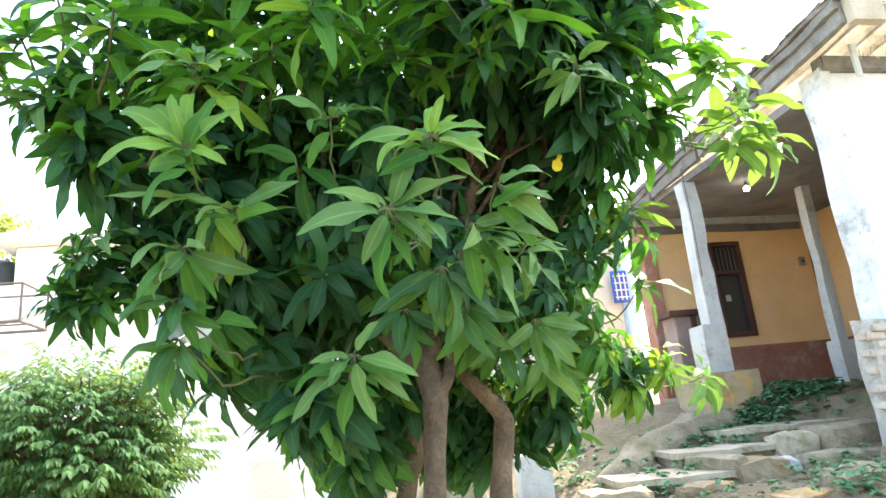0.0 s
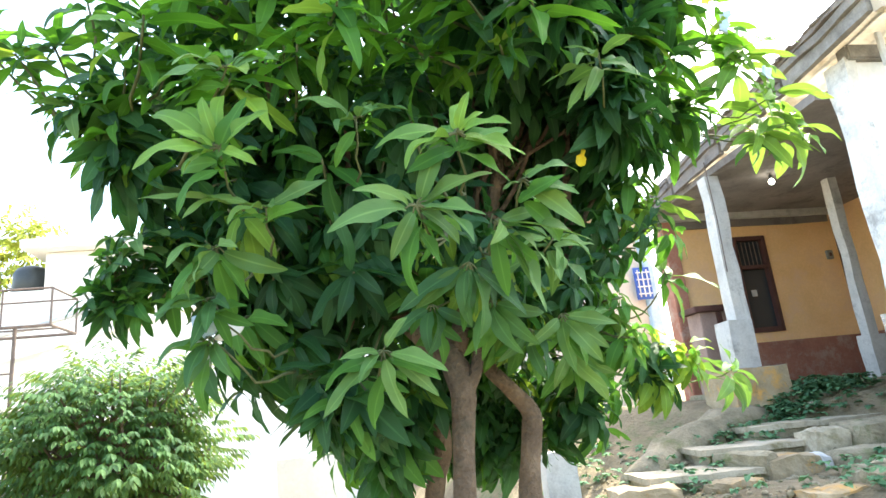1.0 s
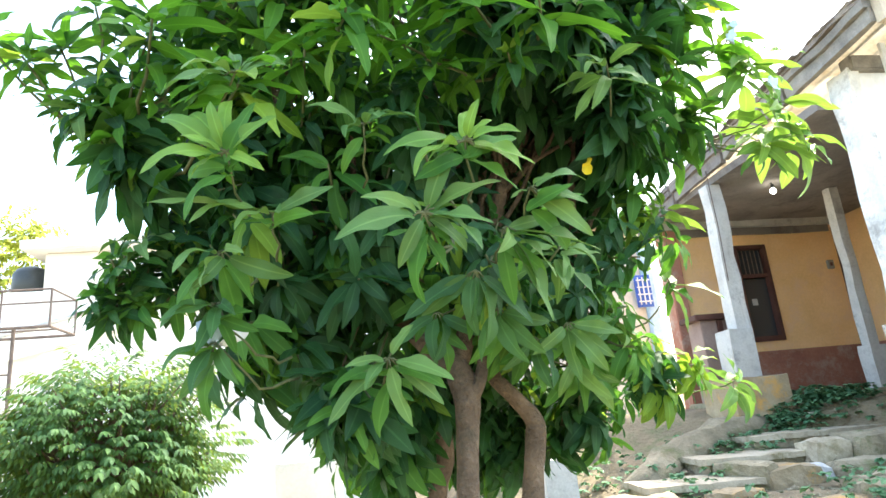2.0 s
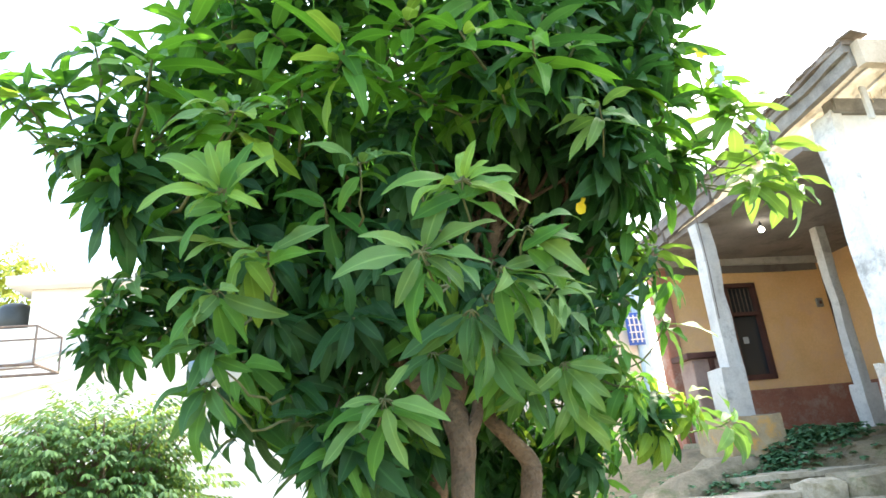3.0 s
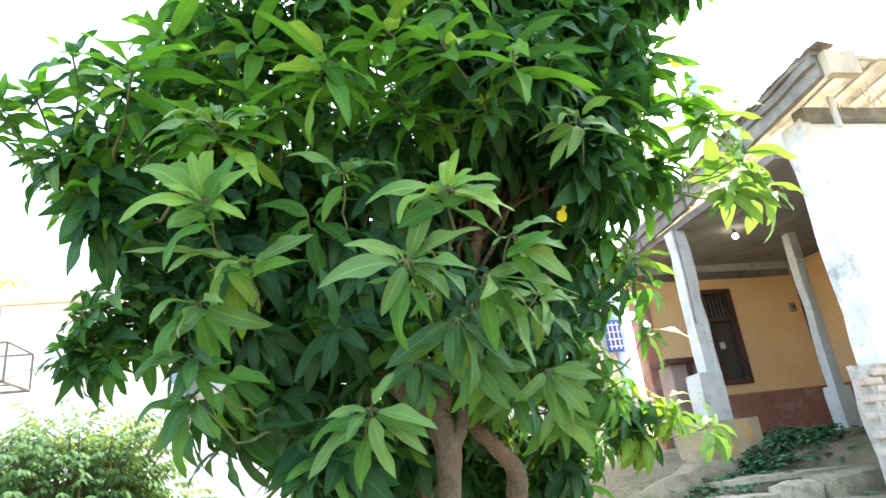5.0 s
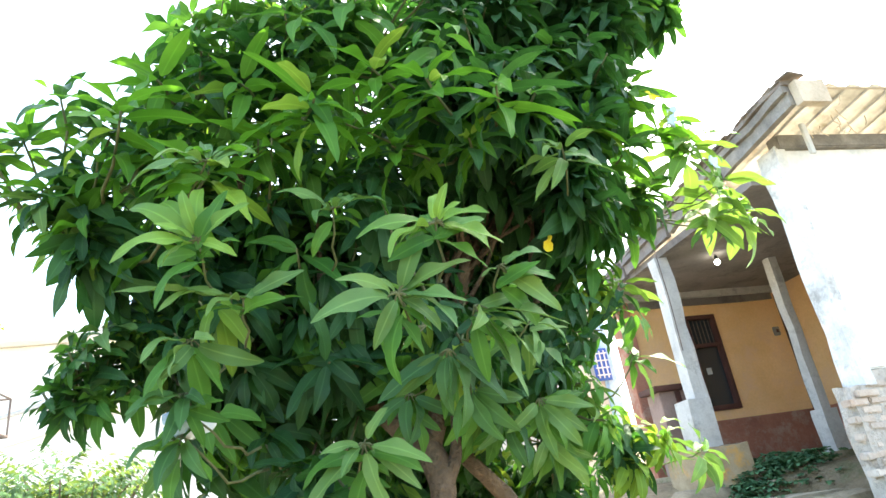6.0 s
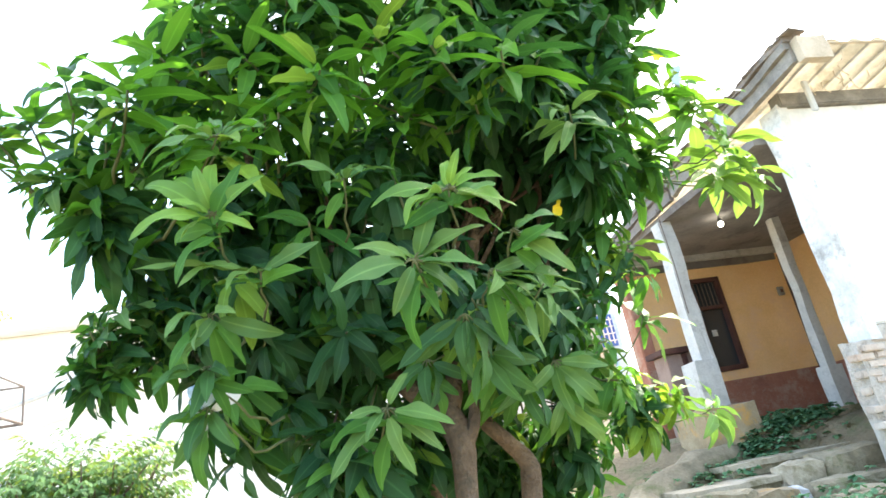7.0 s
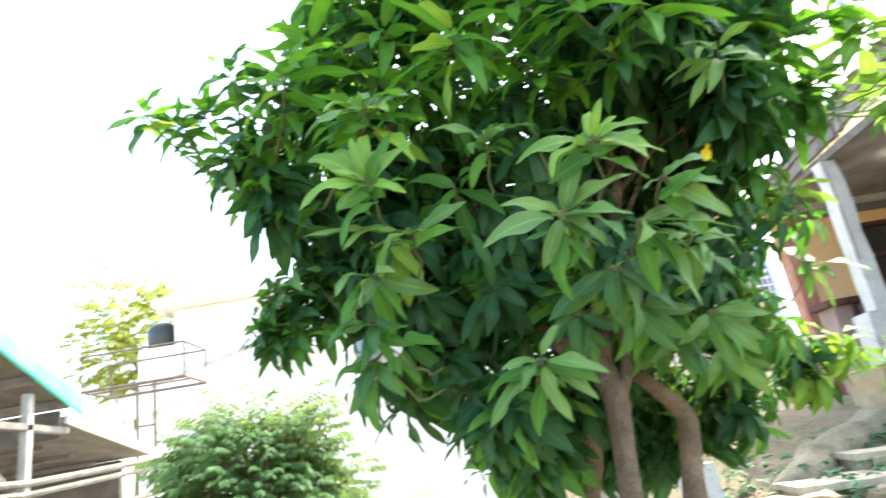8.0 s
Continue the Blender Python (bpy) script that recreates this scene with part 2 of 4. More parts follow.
def height(x, y):
    """The lie of the land: a level yard, and a bank that climbs to the house."""
    s = 0.62 * x + 0.78 * y
    bank = 0.98 * smooth(2.9, 5.2, s) + 0.22 * smooth(5.6, 7.4, s) + 0.36 * smooth(7.2, 7.9, s)
    side = smooth(0.2, 2.4, x)
    drop = 1 - smooth(14, 22, y)
    far = 1 - smooth(60, 200, math.hypot(x, y))
    bumps = 0.05 * noise.noise(Vector((x * 0.9, y * 0.9, 0))) + 0.02 * noise.noise(Vector((x * 3.3, y * 3.3, 4)))
    return bank * side * drop + bumps * far


def build_ground():
    def steps(lo, hi, fine_lo, fine_hi, step):
        line = list(np.arange(fine_lo, fine_hi, step))
        grow, p = step, fine_hi
        while p < hi:
            line.append(p)
            grow *= 1.35
            p += grow
        line.append(hi)
        grow, p, left = step, fine_lo, []
        while p > lo:
            grow *= 1.35
            p -= grow
            left.append(max(p, lo))
        return left[::-1] + line
    xs, ys = steps(-900, 900, -3, 7, 0.12), steps(-900, 900, 0, 9, 0.12)
    verts = [(x, y, height(x, y)) for y in ys for x in xs]
    w = len(xs)
    faces = [(j * w + i, j * w + i + 1, (j + 1) * w + i + 1, (j + 1) * w + i) for j in range(len(ys) - 1) for i in range(w - 1)]
    me = bpy.data.meshes.new("ground")
    me.from_pydata(verts, [], faces)
    me.polygons.foreach_set("use_smooth", [True] * len(faces))
    me.materials.append(EARTH)
    tagged(new("ground", me), "dry brown earth bank rising towards the house", "ground", kind="structure")


build_ground()

# ---- house on the bank ----
FLOOR, WALL_Y = 1.62, 8.5
house = empty("house", "old single-storey house with orange porch and white front wall", "house")
part("floor", slab(4.0, 9.0, 6.75, 8.5, 1.30, FLOOR, 0.02), CONCRETE, house, "worn cement porch floor")

# back wall of the porch: orange above, red-brown dado below, with a window opening
wx0, wx1, wz0, wz1 = 5.08, 5.595, 2.35, 3.71
bm = slab(4.26, wx0, WALL_Y, WALL_Y + 0.2, 2.22, 4.35, 0)
slab(wx1, 6.72, WALL_Y, WALL_Y + 0.2, 2.22, 4.35, 0, bm=bm)
slab(wx0, wx1, WALL_Y, WALL_Y + 0.2, 2.22, wz0, 0, bm=bm)
slab(wx0, wx1, WALL_Y, WALL_Y + 0.2, wz1, 4.35, 0, bm=bm)
part("back_wall", bm, ORANGE, house, "orange limewashed porch wall")
part("dado", slab(4.26, 6.72, WALL_Y - 0.012, WALL_Y + 0.2, 1.40, 2.22, 0.006), DADO, house, "red-brown painted dado")
part("corner_pilaster", slab(4.06, 4.26, WALL_Y - 0.05, WALL_Y + 0.2, 1.40, 4.35, 0.012), DADO, house, "red-brown painted corner pilaster")
part("lintel_band", slab(4.0, 6.66, WALL_Y - 0.035, WALL_Y - 0.004, 3.86, 3.965, 0.01, 4, 0.012), CEILING, house, "dark band above the orange wall")
part("wall_head", slab(4.0, 6.9, WALL_Y - 0.10, WALL_Y, 3.97, 4.12, 0.02, 3, 0.015), PLASTER, house, "ragged plaster ledge under the ceiling")

window = part("window", slab(wx0, wx0 + 0.06, WALL_Y - 0.03, WALL_Y + 0.09, wz0, wz1, 0.006), DARK_WOOD, house, "dark red-brown wooden window with barred top")
for box in ((wx1 - 0.06, wx1, wz0, wz1), (wx0 + 0.06, wx1 - 0.06, wz0, wz0 + 0.07), (wx0 + 0.06, wx1 - 0.06, wz1 - 0.06, wz1), (wx0 + 0.06, wx1 - 0.06, 3.24, 3.29)):
    part("window_frame", slab(box[0], box[1], WALL_Y - 0.03, WALL_Y + 0.09, box[2], box[3], 0.006), DARK_WOOD, window)
part("pane", slab(wx0 + 0.06, wx1 - 0.06, WALL_Y + 0.05, WALL_Y + 0.06, wz0 + 0.07, wz1 - 0.06, 0), GLASS, window, "dark glass pane")
for k in range(6):
    x = wx0 + 0.1 + k * 0.063
    part("bar", rod([(x, WALL_Y + 0.02, 3.28), (x, WALL_Y + 0.02, wz1 - 0.05)], 0.007, 6), RUST, window, "iron window bar")
part("paper", slab(5.26, 5.34, WALL_Y + 0.045, WALL_Y + 0.049, 2.86, 2.95, 0), PLASTER, window, "pale paper stuck to the pane")

# dark doorway at the end of the porch and the orange side wall beyond it
part("doorway", slab(6.72, 6.86, WALL_Y + 0.10, WALL_Y + 0.16, FLOOR, 3.98, 0.01), DARK_WOOD, house, "dark brown wooden door")
part("side_wall", slab(6.86, 7.06, 5.2, WALL_Y + 0.2, 2.22, 4.35, 0.01), ORANGE, house, "orange limewashed side wall")
part("side_dado", slab(6.848, 7.06, 5.2, WALL_Y + 0.2, 1.40, 2.22, 0.006), DADO, house)

# porch posts
def porch_post(x, y, w, top, ped_top, ped_w, shift=0.0):
    post = bmesh.new()
    slab(x - w / 2, x + w / 2, y - w / 2, y + w / 2, ped_top, top, 0.02, 5, 0.02, bm=post)
    pillar = part("pillar", post, PLASTER, house, "rough grey-white plastered porch pillar")
    part("pedestal", slab(x - ped_w / 2 - shift, x + ped_w / 2 - shift, y - ped_w / 2, y + ped_w / 2, FLOOR, ped_top, 0.02, 4, 0.012), PLASTER, pillar)
    return pillar


porch_post(3.96, 7.0, 0.17, 4.06, 2.36, 0.28, 0.085)
porch_post(5.695, 7.2, 0.125, 4.05, 2.10, 0.20)
part("base_block", slab(3.5, 4.12, 6.62, 7.2, 1.2, 1.84, 0.03, 4, 0.025), STAINED, house, "ochre-stained stone block below the pillar")
part("guy_wire", rod([(3.86, 6.86, 4.2), (3.87, 6.86, 3.5), (3.86, 6.87, 2.9)], 0.006, 5), RUST, house, "thin wire down the pillar")

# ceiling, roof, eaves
part("ceiling", slab(3.94, 7.0, 5.14, WALL_Y, 4.06, 4.14, 0, 6, 0.01), CEILING, house, "dark grey porch ceiling")
def roof_z(y):
    return 4.555 - 0.09 * (y - 4.3)


roof = bmesh.new()
lines = []
for y in (4.3, 6.0, 7.5, 9.0):
    lines.append([roof.verts.new((3.95 + k * 0.025, y, roof_z(y) - 0.03 + 0.075 * abs(math.sin(k * 0.32)) ** 0.7)) for k in range(250)])
for lo, hi in zip(lines, lines[1:]):
    for k in range(249):
        roof.faces.new((lo[k], lo[k + 1], hi[k + 1], hi[k]))
bmesh.ops.solidify(roof, geom=list(roof.faces), thickness=0.01)
roof_ob = part("roof", roof, SHEET, house, "corrugated fibre-cement roof sheet seen from below", True)
for k in range(4):
    y0 = 4.3 + k * 1.12
    for z, t, o in ((-0.16, 0.13, 0.0), (-0.03, 0.07, -0.035), (0.045, 0.05, -0.05)):
        bm = slab(3.87 + o, 3.93, y0 + random.uniform(0, 0.03), y0 + 1.1, z, z + t, 0.006, 5, 0)
        for v in bm.verts:
            v.co.z += roof_z(v.co.y)
            v.co += noise.noise_vector(v.co * 4 + Vector((k, z * 30, 0))) * 0.022 + noise.noise_vector(v.co * 15) * 0.01
        part("fascia_board", bm, (GREY_WOOD if z < 0.04 else TILE) if k < 2 else CEILING, house, "weathered grey fascia board" if k < 2 else "dark grey-brown eave board")
part("beam_end", slab(3.9, 4.2, 4.24, 4.32, 4.37, 4.6, 0.012, 3, 0.008), PALE_WOOD, house, "pale timber board end")
part("eave_strut", slab(4.28, 4.34, 4.7, 4.73, 4.14, 4.46, 0.006), WHITE_WALL, house, "white eave strut")
part("front_batten", slab(4.2, 10.0, 4.27, 4.30, 4.535, 4.55, 0.004), PALE_WOOD, house, "pale timber eave batten")
part("wall_plate", slab(4.1, 10.0, 4.84, 4.98, 4.29, 4.43, 0.012), GREY_WOOD, house, "timber wall plate")
rng = random.Random(2)
for k in range(14):
    x, y = rng.uniform(4.2, 5.0), rng.uniform(4.3, 4.9)
    part("straw", rod([(x, y, 4.49), (x + rng.uniform(-0.06, 0.06), y, 4.42), (x + rng.uniform(-0.08, 0.08), y, 4.38)], 0.004, 4), PALE_WOOD, house)
for k in range(25):
    y = 4.3 + k * 0.095
    tile = part("roof_tile", slab(-0.10, 0.10, -0.075, 0.075, 0, 0.02, 0.004), TILE, roof_ob)
    tile.matrix_basis = pose(3.90 + rng.uniform(-0.025, 0.02), y, roof_z(y) + 0.085, rng.uniform(-9, 9), rng.uniform(-8, 8), rng.uniform(-12, 12))

front = part("front_wall", slab(4.16, 10.0, 4.9, 5.1, 2.2, 4.3, 0.015), WHITE_WALL, house, "white limewashed front wall")
part("wall_edge", slab(4.07, 4.17, 4.885, 5.115, 2.10, 4.32, 0.02, 9, 0.03), EDGE, house, "rough plastered wall end")
lower = part("lower_wall", slab(4.16, 10.0, 4.935, 5.1, 1.0, 2.2, 0.02), MORTAR, house, "lower wall that has lost its plaster")
part("worn_plaster", slab(4.14, 4.74, 4.914, 4.95, 1.0, 2.2, 0.012, 8, 0.018), MORTAR, lower, "crumbling grey plaster between the bricks")
part("plaster_skirt", slab(4.70, 10.0, 4.905, 4.95, 1.0, 2.2, 0.012, 5, 0.008), WHITE_WALL, lower, "stained white plaster")

bulb = empty("light_bulb", "small lit white bulb under the porch ceiling", "lamp")
bm = bmesh.new()
bmesh.ops.create_uvsphere(bm, u_segments=12, v_segments=8, radius=0.034)
part("bulb", bm, BULB, bulb, smooth=True)
part("lamp_holder", rod([(0, 0, 0.04), (0, 0, 0.08)], 0.02, 8), BLACK_PLASTIC, bulb)
part("cord", rod([(0, 0, 0.08), (0, 0, 0.12)], 0.006, 6), BLACK_PLASTIC, bulb)
bulb.matrix_basis = pose(4.72, 6.94, 3.955)

cabinet = empty("wooden_cabinet", "small dark wooden cupboard beside the porch pillar", "cabinet")
part("body", slab(3.80, 4.22, 7.5, 7.8, 1.62, 2.56, 0.008), PINK_WOOD, cabinet, "faded grey-pink boards")
part("top", slab(3.72, 4.28, 7.44, 7.84, 2.56, 2.63, 0.01), DARK_WOOD, cabinet, "dark brown top")
part("frame_post", slab(4.0, 4.06, 7.46, 7.498, 1.62, 2.55, 0.005), DARK_WOOD, cabinet)
part("frame_post", slab(4.17, 4.23, 7.46, 7.498, 1.62, 2.55, 0.005), DARK_WOOD, cabinet)

switch = empty("switch_box", "small brown switch box on the orange wall", "switch")
part("case", slab(6.50, 6.60, WALL_Y - 0.04, WALL_Y - 0.001, 3.30, 3.43, 0.008), GREY_WOOD, switch)
part("rocker", slab(6.53, 6.57, WALL_Y - 0.05, WALL_Y - 0.04, 3.34, 3.39, 0.003), DARK_WOOD, switch)

# steps up the bank: worn cement treads over grey risers
def step(x0, x1, y0, y1, top, drop, mat, label, turn=0):
    ob = empty("stone_step", label, "step", "steps up the bank")
    w, d = x1 - x0, y1 - y0
    part("tread", slab(-w / 2, w / 2, 0, d, -0.05, 0, 0.01, 13, 0.013), mat, ob)
    part("riser", slab(-w / 2 + 0.03, w / 2 - 0.03, 0.035, d - 0.02, -drop, -0.045, 0.01, 11, 0.02), CONCRETE, ob)
    ob.matrix_basis = pose((x0 + x1) / 2, y0, top, 0, 0, turn)


step(1.85, 2.75, 5.30, 5.9, 1.05, 0.3, TREAD, "lowest pale cement step lit by the sun", -6)
step(2.52, 3.40, 5.62, 6.15, 1.18, 0.35, TREAD, "pale worn cement step", -4)
step(3.20, 4.55, 6.00, 6.5, 1.30, 0.35, TREAD, "long cracked cement step", -3)
step(4.10, 5.10, 6.35, 6.9, 1.45, 0.3, TREAD, "grey cement step below the porch", 0)


def boulder(x, y, z, w, d, h, mat, label, turn=0, rough=0.03):
    """A worn block: its corners rounded off, its faces broken and pitted."""
    bm = slab(-w / 2, w / 2, -d / 2, d / 2, 0, h, 0, 9)
    shift = Vector((x * 3, y * 5, 0))
    for v in bm.verts:
        u = Vector((v.co.x / w * 2, v.co.y / d * 2, v.co.z / h * 2 - 1))
        away = max(0.0, u.length - 1.12)
        v.co.x *= 1 - 0.16 * away
        v.co.y *= 1 - 0.16 * away
        v.co.z -= h * 0.10 * away * (1 if u.z > 0 else 0)
        v.co += noise.noise_vector(v.co * 5 + shift) * rough + noise.noise_vector(v.co * 13 + shift) * rough * 0.5 + noise.noise_vector(v.co * 31 + shift) * rough * 0.22
    ob = finish("stone", bm, mat, None, label)
    tagged(ob, "", "stone", "stones of the bank")
    ob.matrix_basis = pose(x, y, z, 0, 0, turn)


boulder(2.98, 5.32, 0.75, 0.44, 0.3, 0.36, STAINED, "ochre-stained stone block beside the steps", -5)
boulder(3.22, 5.30, 0.80, 0.14, 0.2, 0.30, PLASTER, "small white-patched stone beside the steps", 4)
boulder(3.55, 5.60, 0.90, 0.34, 0.26, 0.36, TREAD, "pale cement block at the step end", -3)
boulder(4.10, 5.55, 0.85, 0.80, 0.4, 0.44, CONCRETE, "grey mossy retaining stone by the wall", -2)
boulder(3.75, 5.18, 0.75, 0.85, 0.35, 0.36, CONCRETE, "mossy grey retaining stone", -4)
boulder(2.72, 5.45, 0.85, 0.16, 0.5, 0.30, CONCRETE, "rough kerb stone beside the steps", 28)
boulder(2.35, 5.05, 0.82, 0.34, 0.3, 0.20, STAINED, "flat ochre stone beside the steps", 18)
boulder(1.75, 5.25, 0.80, 0.5, 0.3, 0.22, STAINED, "flat reddish stone beside the steps", -10)
boulder(4.35, 5.15, 0.9, 0.3, 0.25, 0.5, CONCRETE, "grey stone against the wall", 12)
boulder(2.62, 4.42, 0.55, 0.5, 0.3, 0.45, STAINED, "ochre-stained rubble stone at the foot of the bank", 8)
boulder(3.12, 4.40, 0.55, 0.55, 0.3, 0.52, CONCRETE, "grey mossy rubble stone at the foot of the bank", -5)
boulder(3.62, 4.38, 0.55, 0.5, 0.3, 0.62, CONCRETE, "tall grey rubble stone at the foot of the bank", 4)
boulder(3.36, 4.30, 0.60, 0.16, 0.12, 0.36, TREAD, "pale limewashed stone at the foot of the bank", 9)
boulder(4.0, 4.3, 0.6, 0.4, 0.3, 0.62, STAINED, "stained rubble stone against the white wall", -9)
boulder(2.75, 4.78, 0.62, 0.6, 0.35, 0.34, STAINED, "ochre-stained rubble stone below the steps", 6)
boulder(3.35, 4.72, 0.62, 0.55, 0.35, 0.44, CONCRETE, "grey mossy rubble stone below the steps", -6)
boulder(3.9, 4.68, 0.7, 0.55, 0.3, 0.48, CONCRETE, "grey mossy rubble stone against the wall", 3)
boulder(2.2, 4.7, 0.6, 0.4, 0.3, 0.25, STAINED, "small ochre rubble stone below the steps", -14)
flank = rod([(2.1, 6.05, 0.86), (2.5, 6.35, 1.02), (2.95, 6.5, 1.16), (3.35, 6.6, 1.25), (3.75, 6.65, 1.28)], [0.2, 0.24, 0.24, 0.22, 0.16], 10)
bmesh.ops.subdivide_edges(flank, edges=list(flank.edges), cuts=2, use_grid_fill=True)
for v in flank.verts:
    v.co += noise.noise_vector(v.co * 4) * 0.05 + noise.noise_vector(v.co * 13) * 0.015
tagged(finish("flank_wall", flank, CONCRETE, None, "low rounded cement wall flanking the steps", True), "", "wall")

# ---- neighbouring house and left-hand buildings ----
neighbour = empty("neighbour_house", "pale house behind the porch with a blue grille", "house")
part("wall", slab(1.5, 4.62, 10.4, 10.6, 0.8, 4.6, 0.02), CREAM, neighbour, "pale plaster wall")
part("corner_post", slab(4.62, 4.80, 10.3, 10.6, 0.8, 4.4, 0.015), PALE_BLUE, neighbour, "pale blue corner post")
part("roof", slab(1.3, 4.95, 10.0, 13.0, 4.6, 4.72, 0.02), SHEET, neighbour)
grille = part("grille", slab(4.42, 4.70, 10.27, 10.295, 3.22, 3.76, 0.004), BLUE, neighbour, "blue grille with white bars")
for k in range(3):
    part("bar", slab(4.47 + k * 0.08, 4.49 + k * 0.08, 10.255, 10.268, 3.26, 3.72, 0.002), WHITE_WALL, grille)
for k in range(4):
    part("bar", slab(4.44, 4.68, 10.245, 10.254, 3.30 + k * 0.12, 3.32 + k * 0.12, 0.002), WHITE_WALL, grille)
post = finish("concrete_post", slab(1.30, 1.58, 6.15, 6.35, 0.3, 1.27, 0.02, 4, 0.012), PLASTER, None, "short whitewashed concrete post on the bank")
tagged(post, "", "post")
plinth = finish("low_plinth", slab(-1.1, -0.45, 7.4, 7.8, -0.1, 1.42, 0.03, 4, 0.012), CREAM, None, "low cream rendered plinth in the yard")
tagged(plinth, "", "plinth")

# pale slab added to throw warm sunlight back onto the house wall
yard = finish("yard", slab(-12.0, 0.2, 7.0, 15.93, -0.1, 0.09, 0.02, 8, 0.006), YARD, None, "pale concrete yard added to bounce sunlight onto the white house")
tagged(yard, "", "yard", kind="structure")
white_house = empty("white_house", "white two-storey house blown out by sunlight", "house")
part("wall", slab(-7.2, 3.0, 16.0, 16.3, -0.1, 6.35, 0.03), WARM_WHITE, white_house)
part("side_wall", slab(-7.2, -6.95, 16.3, 22.0, -0.1, 6.35, 0.03), WARM_WHITE, white_house)
part("roof_slab", slab(-7.6, 3.2, 15.6, 22.2, 6.35, 6.58, 0.03), WARM_WHITE, white_house, "white concrete roof slab")
part("wing", slab(-8.2, -7.2, 16.2, 19.0, -0.1, 5.5, 0.02), WARM_WHITE, white_house, "white side wing")
part("sill_band", slab(-7.2, 3.0, 15.94, 16.0, 3.1, 3.22, 0.01), PLASTER, white_house)
part("handrail", rod([(-9.4, 15.8, 4.1), (-7.3, 15.8, 4.55), (-5.3, 15.8, 5.05), (-3.3, 15.8, 5.5)], 0.05, 8), PLASTER, white_house, "sloping grey handrail of the outside stair")
part("stair_flank", slab(-9.5, -3.2, 15.82, 15.99, 3.3, 3.9, 0.01), WARM_WHITE, white_house)
for v in bpy.data.objects["stair_flank"].data.vertices:
    v.co.z += (v.co.x + 6.3) * 0.225 + 0.9
# black drum put in to fill a dark shape at the house corner
tank = finish("water_tank", rod([(0, 0, 0), (0, 0, 0.06), (0, 0, 0.5), (0, 0, 0.62), (0, 0, 0.7)], [0.36, 0.4, 0.4, 0.33, 0.14], 20), BLACK_PLASTIC, None, "black drum on the side wing, in place of a dark shape", True)
tagged(tank, "", "water tank")
tank.matrix_basis = pose(-7.75, 16.65, 5.5)

stand = empty("steel_stand", "rusty steel frame stand with a railed platform", "stand")
X0, X1, Y0, Y1, ZP, ZR = -7.7, -5.66, 12.9, 14.0, 4.02, 4.72
for x, y in ((X0, Y0), (X1, Y0), (X0, Y1), (X1, Y1)):
    part("rail_post", rod([(x, y, ZP), (x, y, ZR)], 0.022, 6), RUST, stand)
for z, r in ((ZP, 0.03), (ZR, 0.02)):
    for a, b in (((X0, Y0), (X1, Y0)), ((X1, Y0), (X1, Y1)), ((X1, Y1), (X0, Y1)), ((X0, Y1), (X0, Y0))):
        part("rail", rod([(*a, z), (*b, z)], r, 6), RUST, stand)
for k in range(1):
    part("bearer", rod([(X0, Y0 + 0.3 + k * 0.25, ZP), (X1, Y0 + 0.35 + k * 0.4, ZP)], 0.018, 6), RUST, stand)
part("rail_post", rod([(-6.5, Y0, ZP), (-6.5, Y0, ZR)], 0.018, 6), RUST, stand)
for x, y in ((-6.62, 12.95), (-6.3, 13.0)):
    part("leg", rod([(x, y, -0.1), (x, y, ZP)], 0.035, 8), RUST, stand)
part("brace", rod([(-7.1, 12.92, ZP), (-6.62, 12.95, 2.6)], 0.022, 6), RUST, stand)
for k in range(4):
    part("rung", rod([(-6.62, 12.95, 0.8 + k * 0.8), (-6.3, 13.0, 0.8 + k * 0.8)], 0.018, 6), RUST, stand)

shed = empty("open_shed", "open shed with a turquoise-edged roof and grey posts", "shed")
def shed_z(y):
    return 2.79 + 0.37 * (7.3 - y)


bm = slab(-9.5, -4.46, 4.2, 7.3, 0, 0.05, 0)
for v in bm.verts:
    v.co.z += shed_z(v.co.y)
part("roof", bm, SHED_BOARD, shed, "dark boarded roof underside")
bm = slab(-4.46, -4.41, 4.2, 7.32, -0.08, 0.10, 0.008)
for v in bm.verts:
    v.co.z += shed_z(v.co.y)
part("verge_board", bm, TEAL, shed, "turquoise painted verge board")
for k in range(6):
    bm = slab(-9.4, -4.5, 4.6 + k * 0.5, 4.66 + k * 0.5, -0.07, 0, 0.006)
    for v in bm.verts:
        v.co.z += shed_z(v.co.y)
    part("purlin", bm, POLE, shed)
part("post", slab(-4.62, -4.54, 6.62, 6.71, -0.1, 2.88, 0.01), POST_GREY, shed, "grey concrete post")
part("post", slab(-4.66, -4.5, 4.4, 4.56, -0.1, 3.80, 0.01), POST_GREY, shed, "grey concrete post")
part("eave_board", slab(-9.4, -4.62, 7.24, 7.29, 2.48, 2.77, 0.006), SHED_BOARD, shed, "dark board below the eave")
part("tie_beam", slab(-4.62, -4.54, 4.2, 7.3, 2.52, 2.59, 0.008), POLE, shed, "grey tie beam")
bm = slab(-8.5, -4.6, 7.3, 9.3, 0, 0.05, 0)
for v in bm.verts:
    v.co.z += 2.66 - 0.16 * (v.co.y - 7.3)
part("lean_to_roof", bm, SHED_BOARD, shed, "dark lean-to roof")
bm = slab(-4.6, -4.55, 7.3, 9.3, -0.02, 0.07, 0.005)
for v in bm.verts:
    v.co.z += 2.66 - 0.16 * (v.co.y - 7.3)
part("lean_to_verge", bm, WHITE_WALL, shed, "white verge strip")
part("back_wall", slab(-9.0, -5.0, 9.2, 9.3, -0.1, 2.33, 0.01), SHED_BOARD, shed, "dark plank back wall")
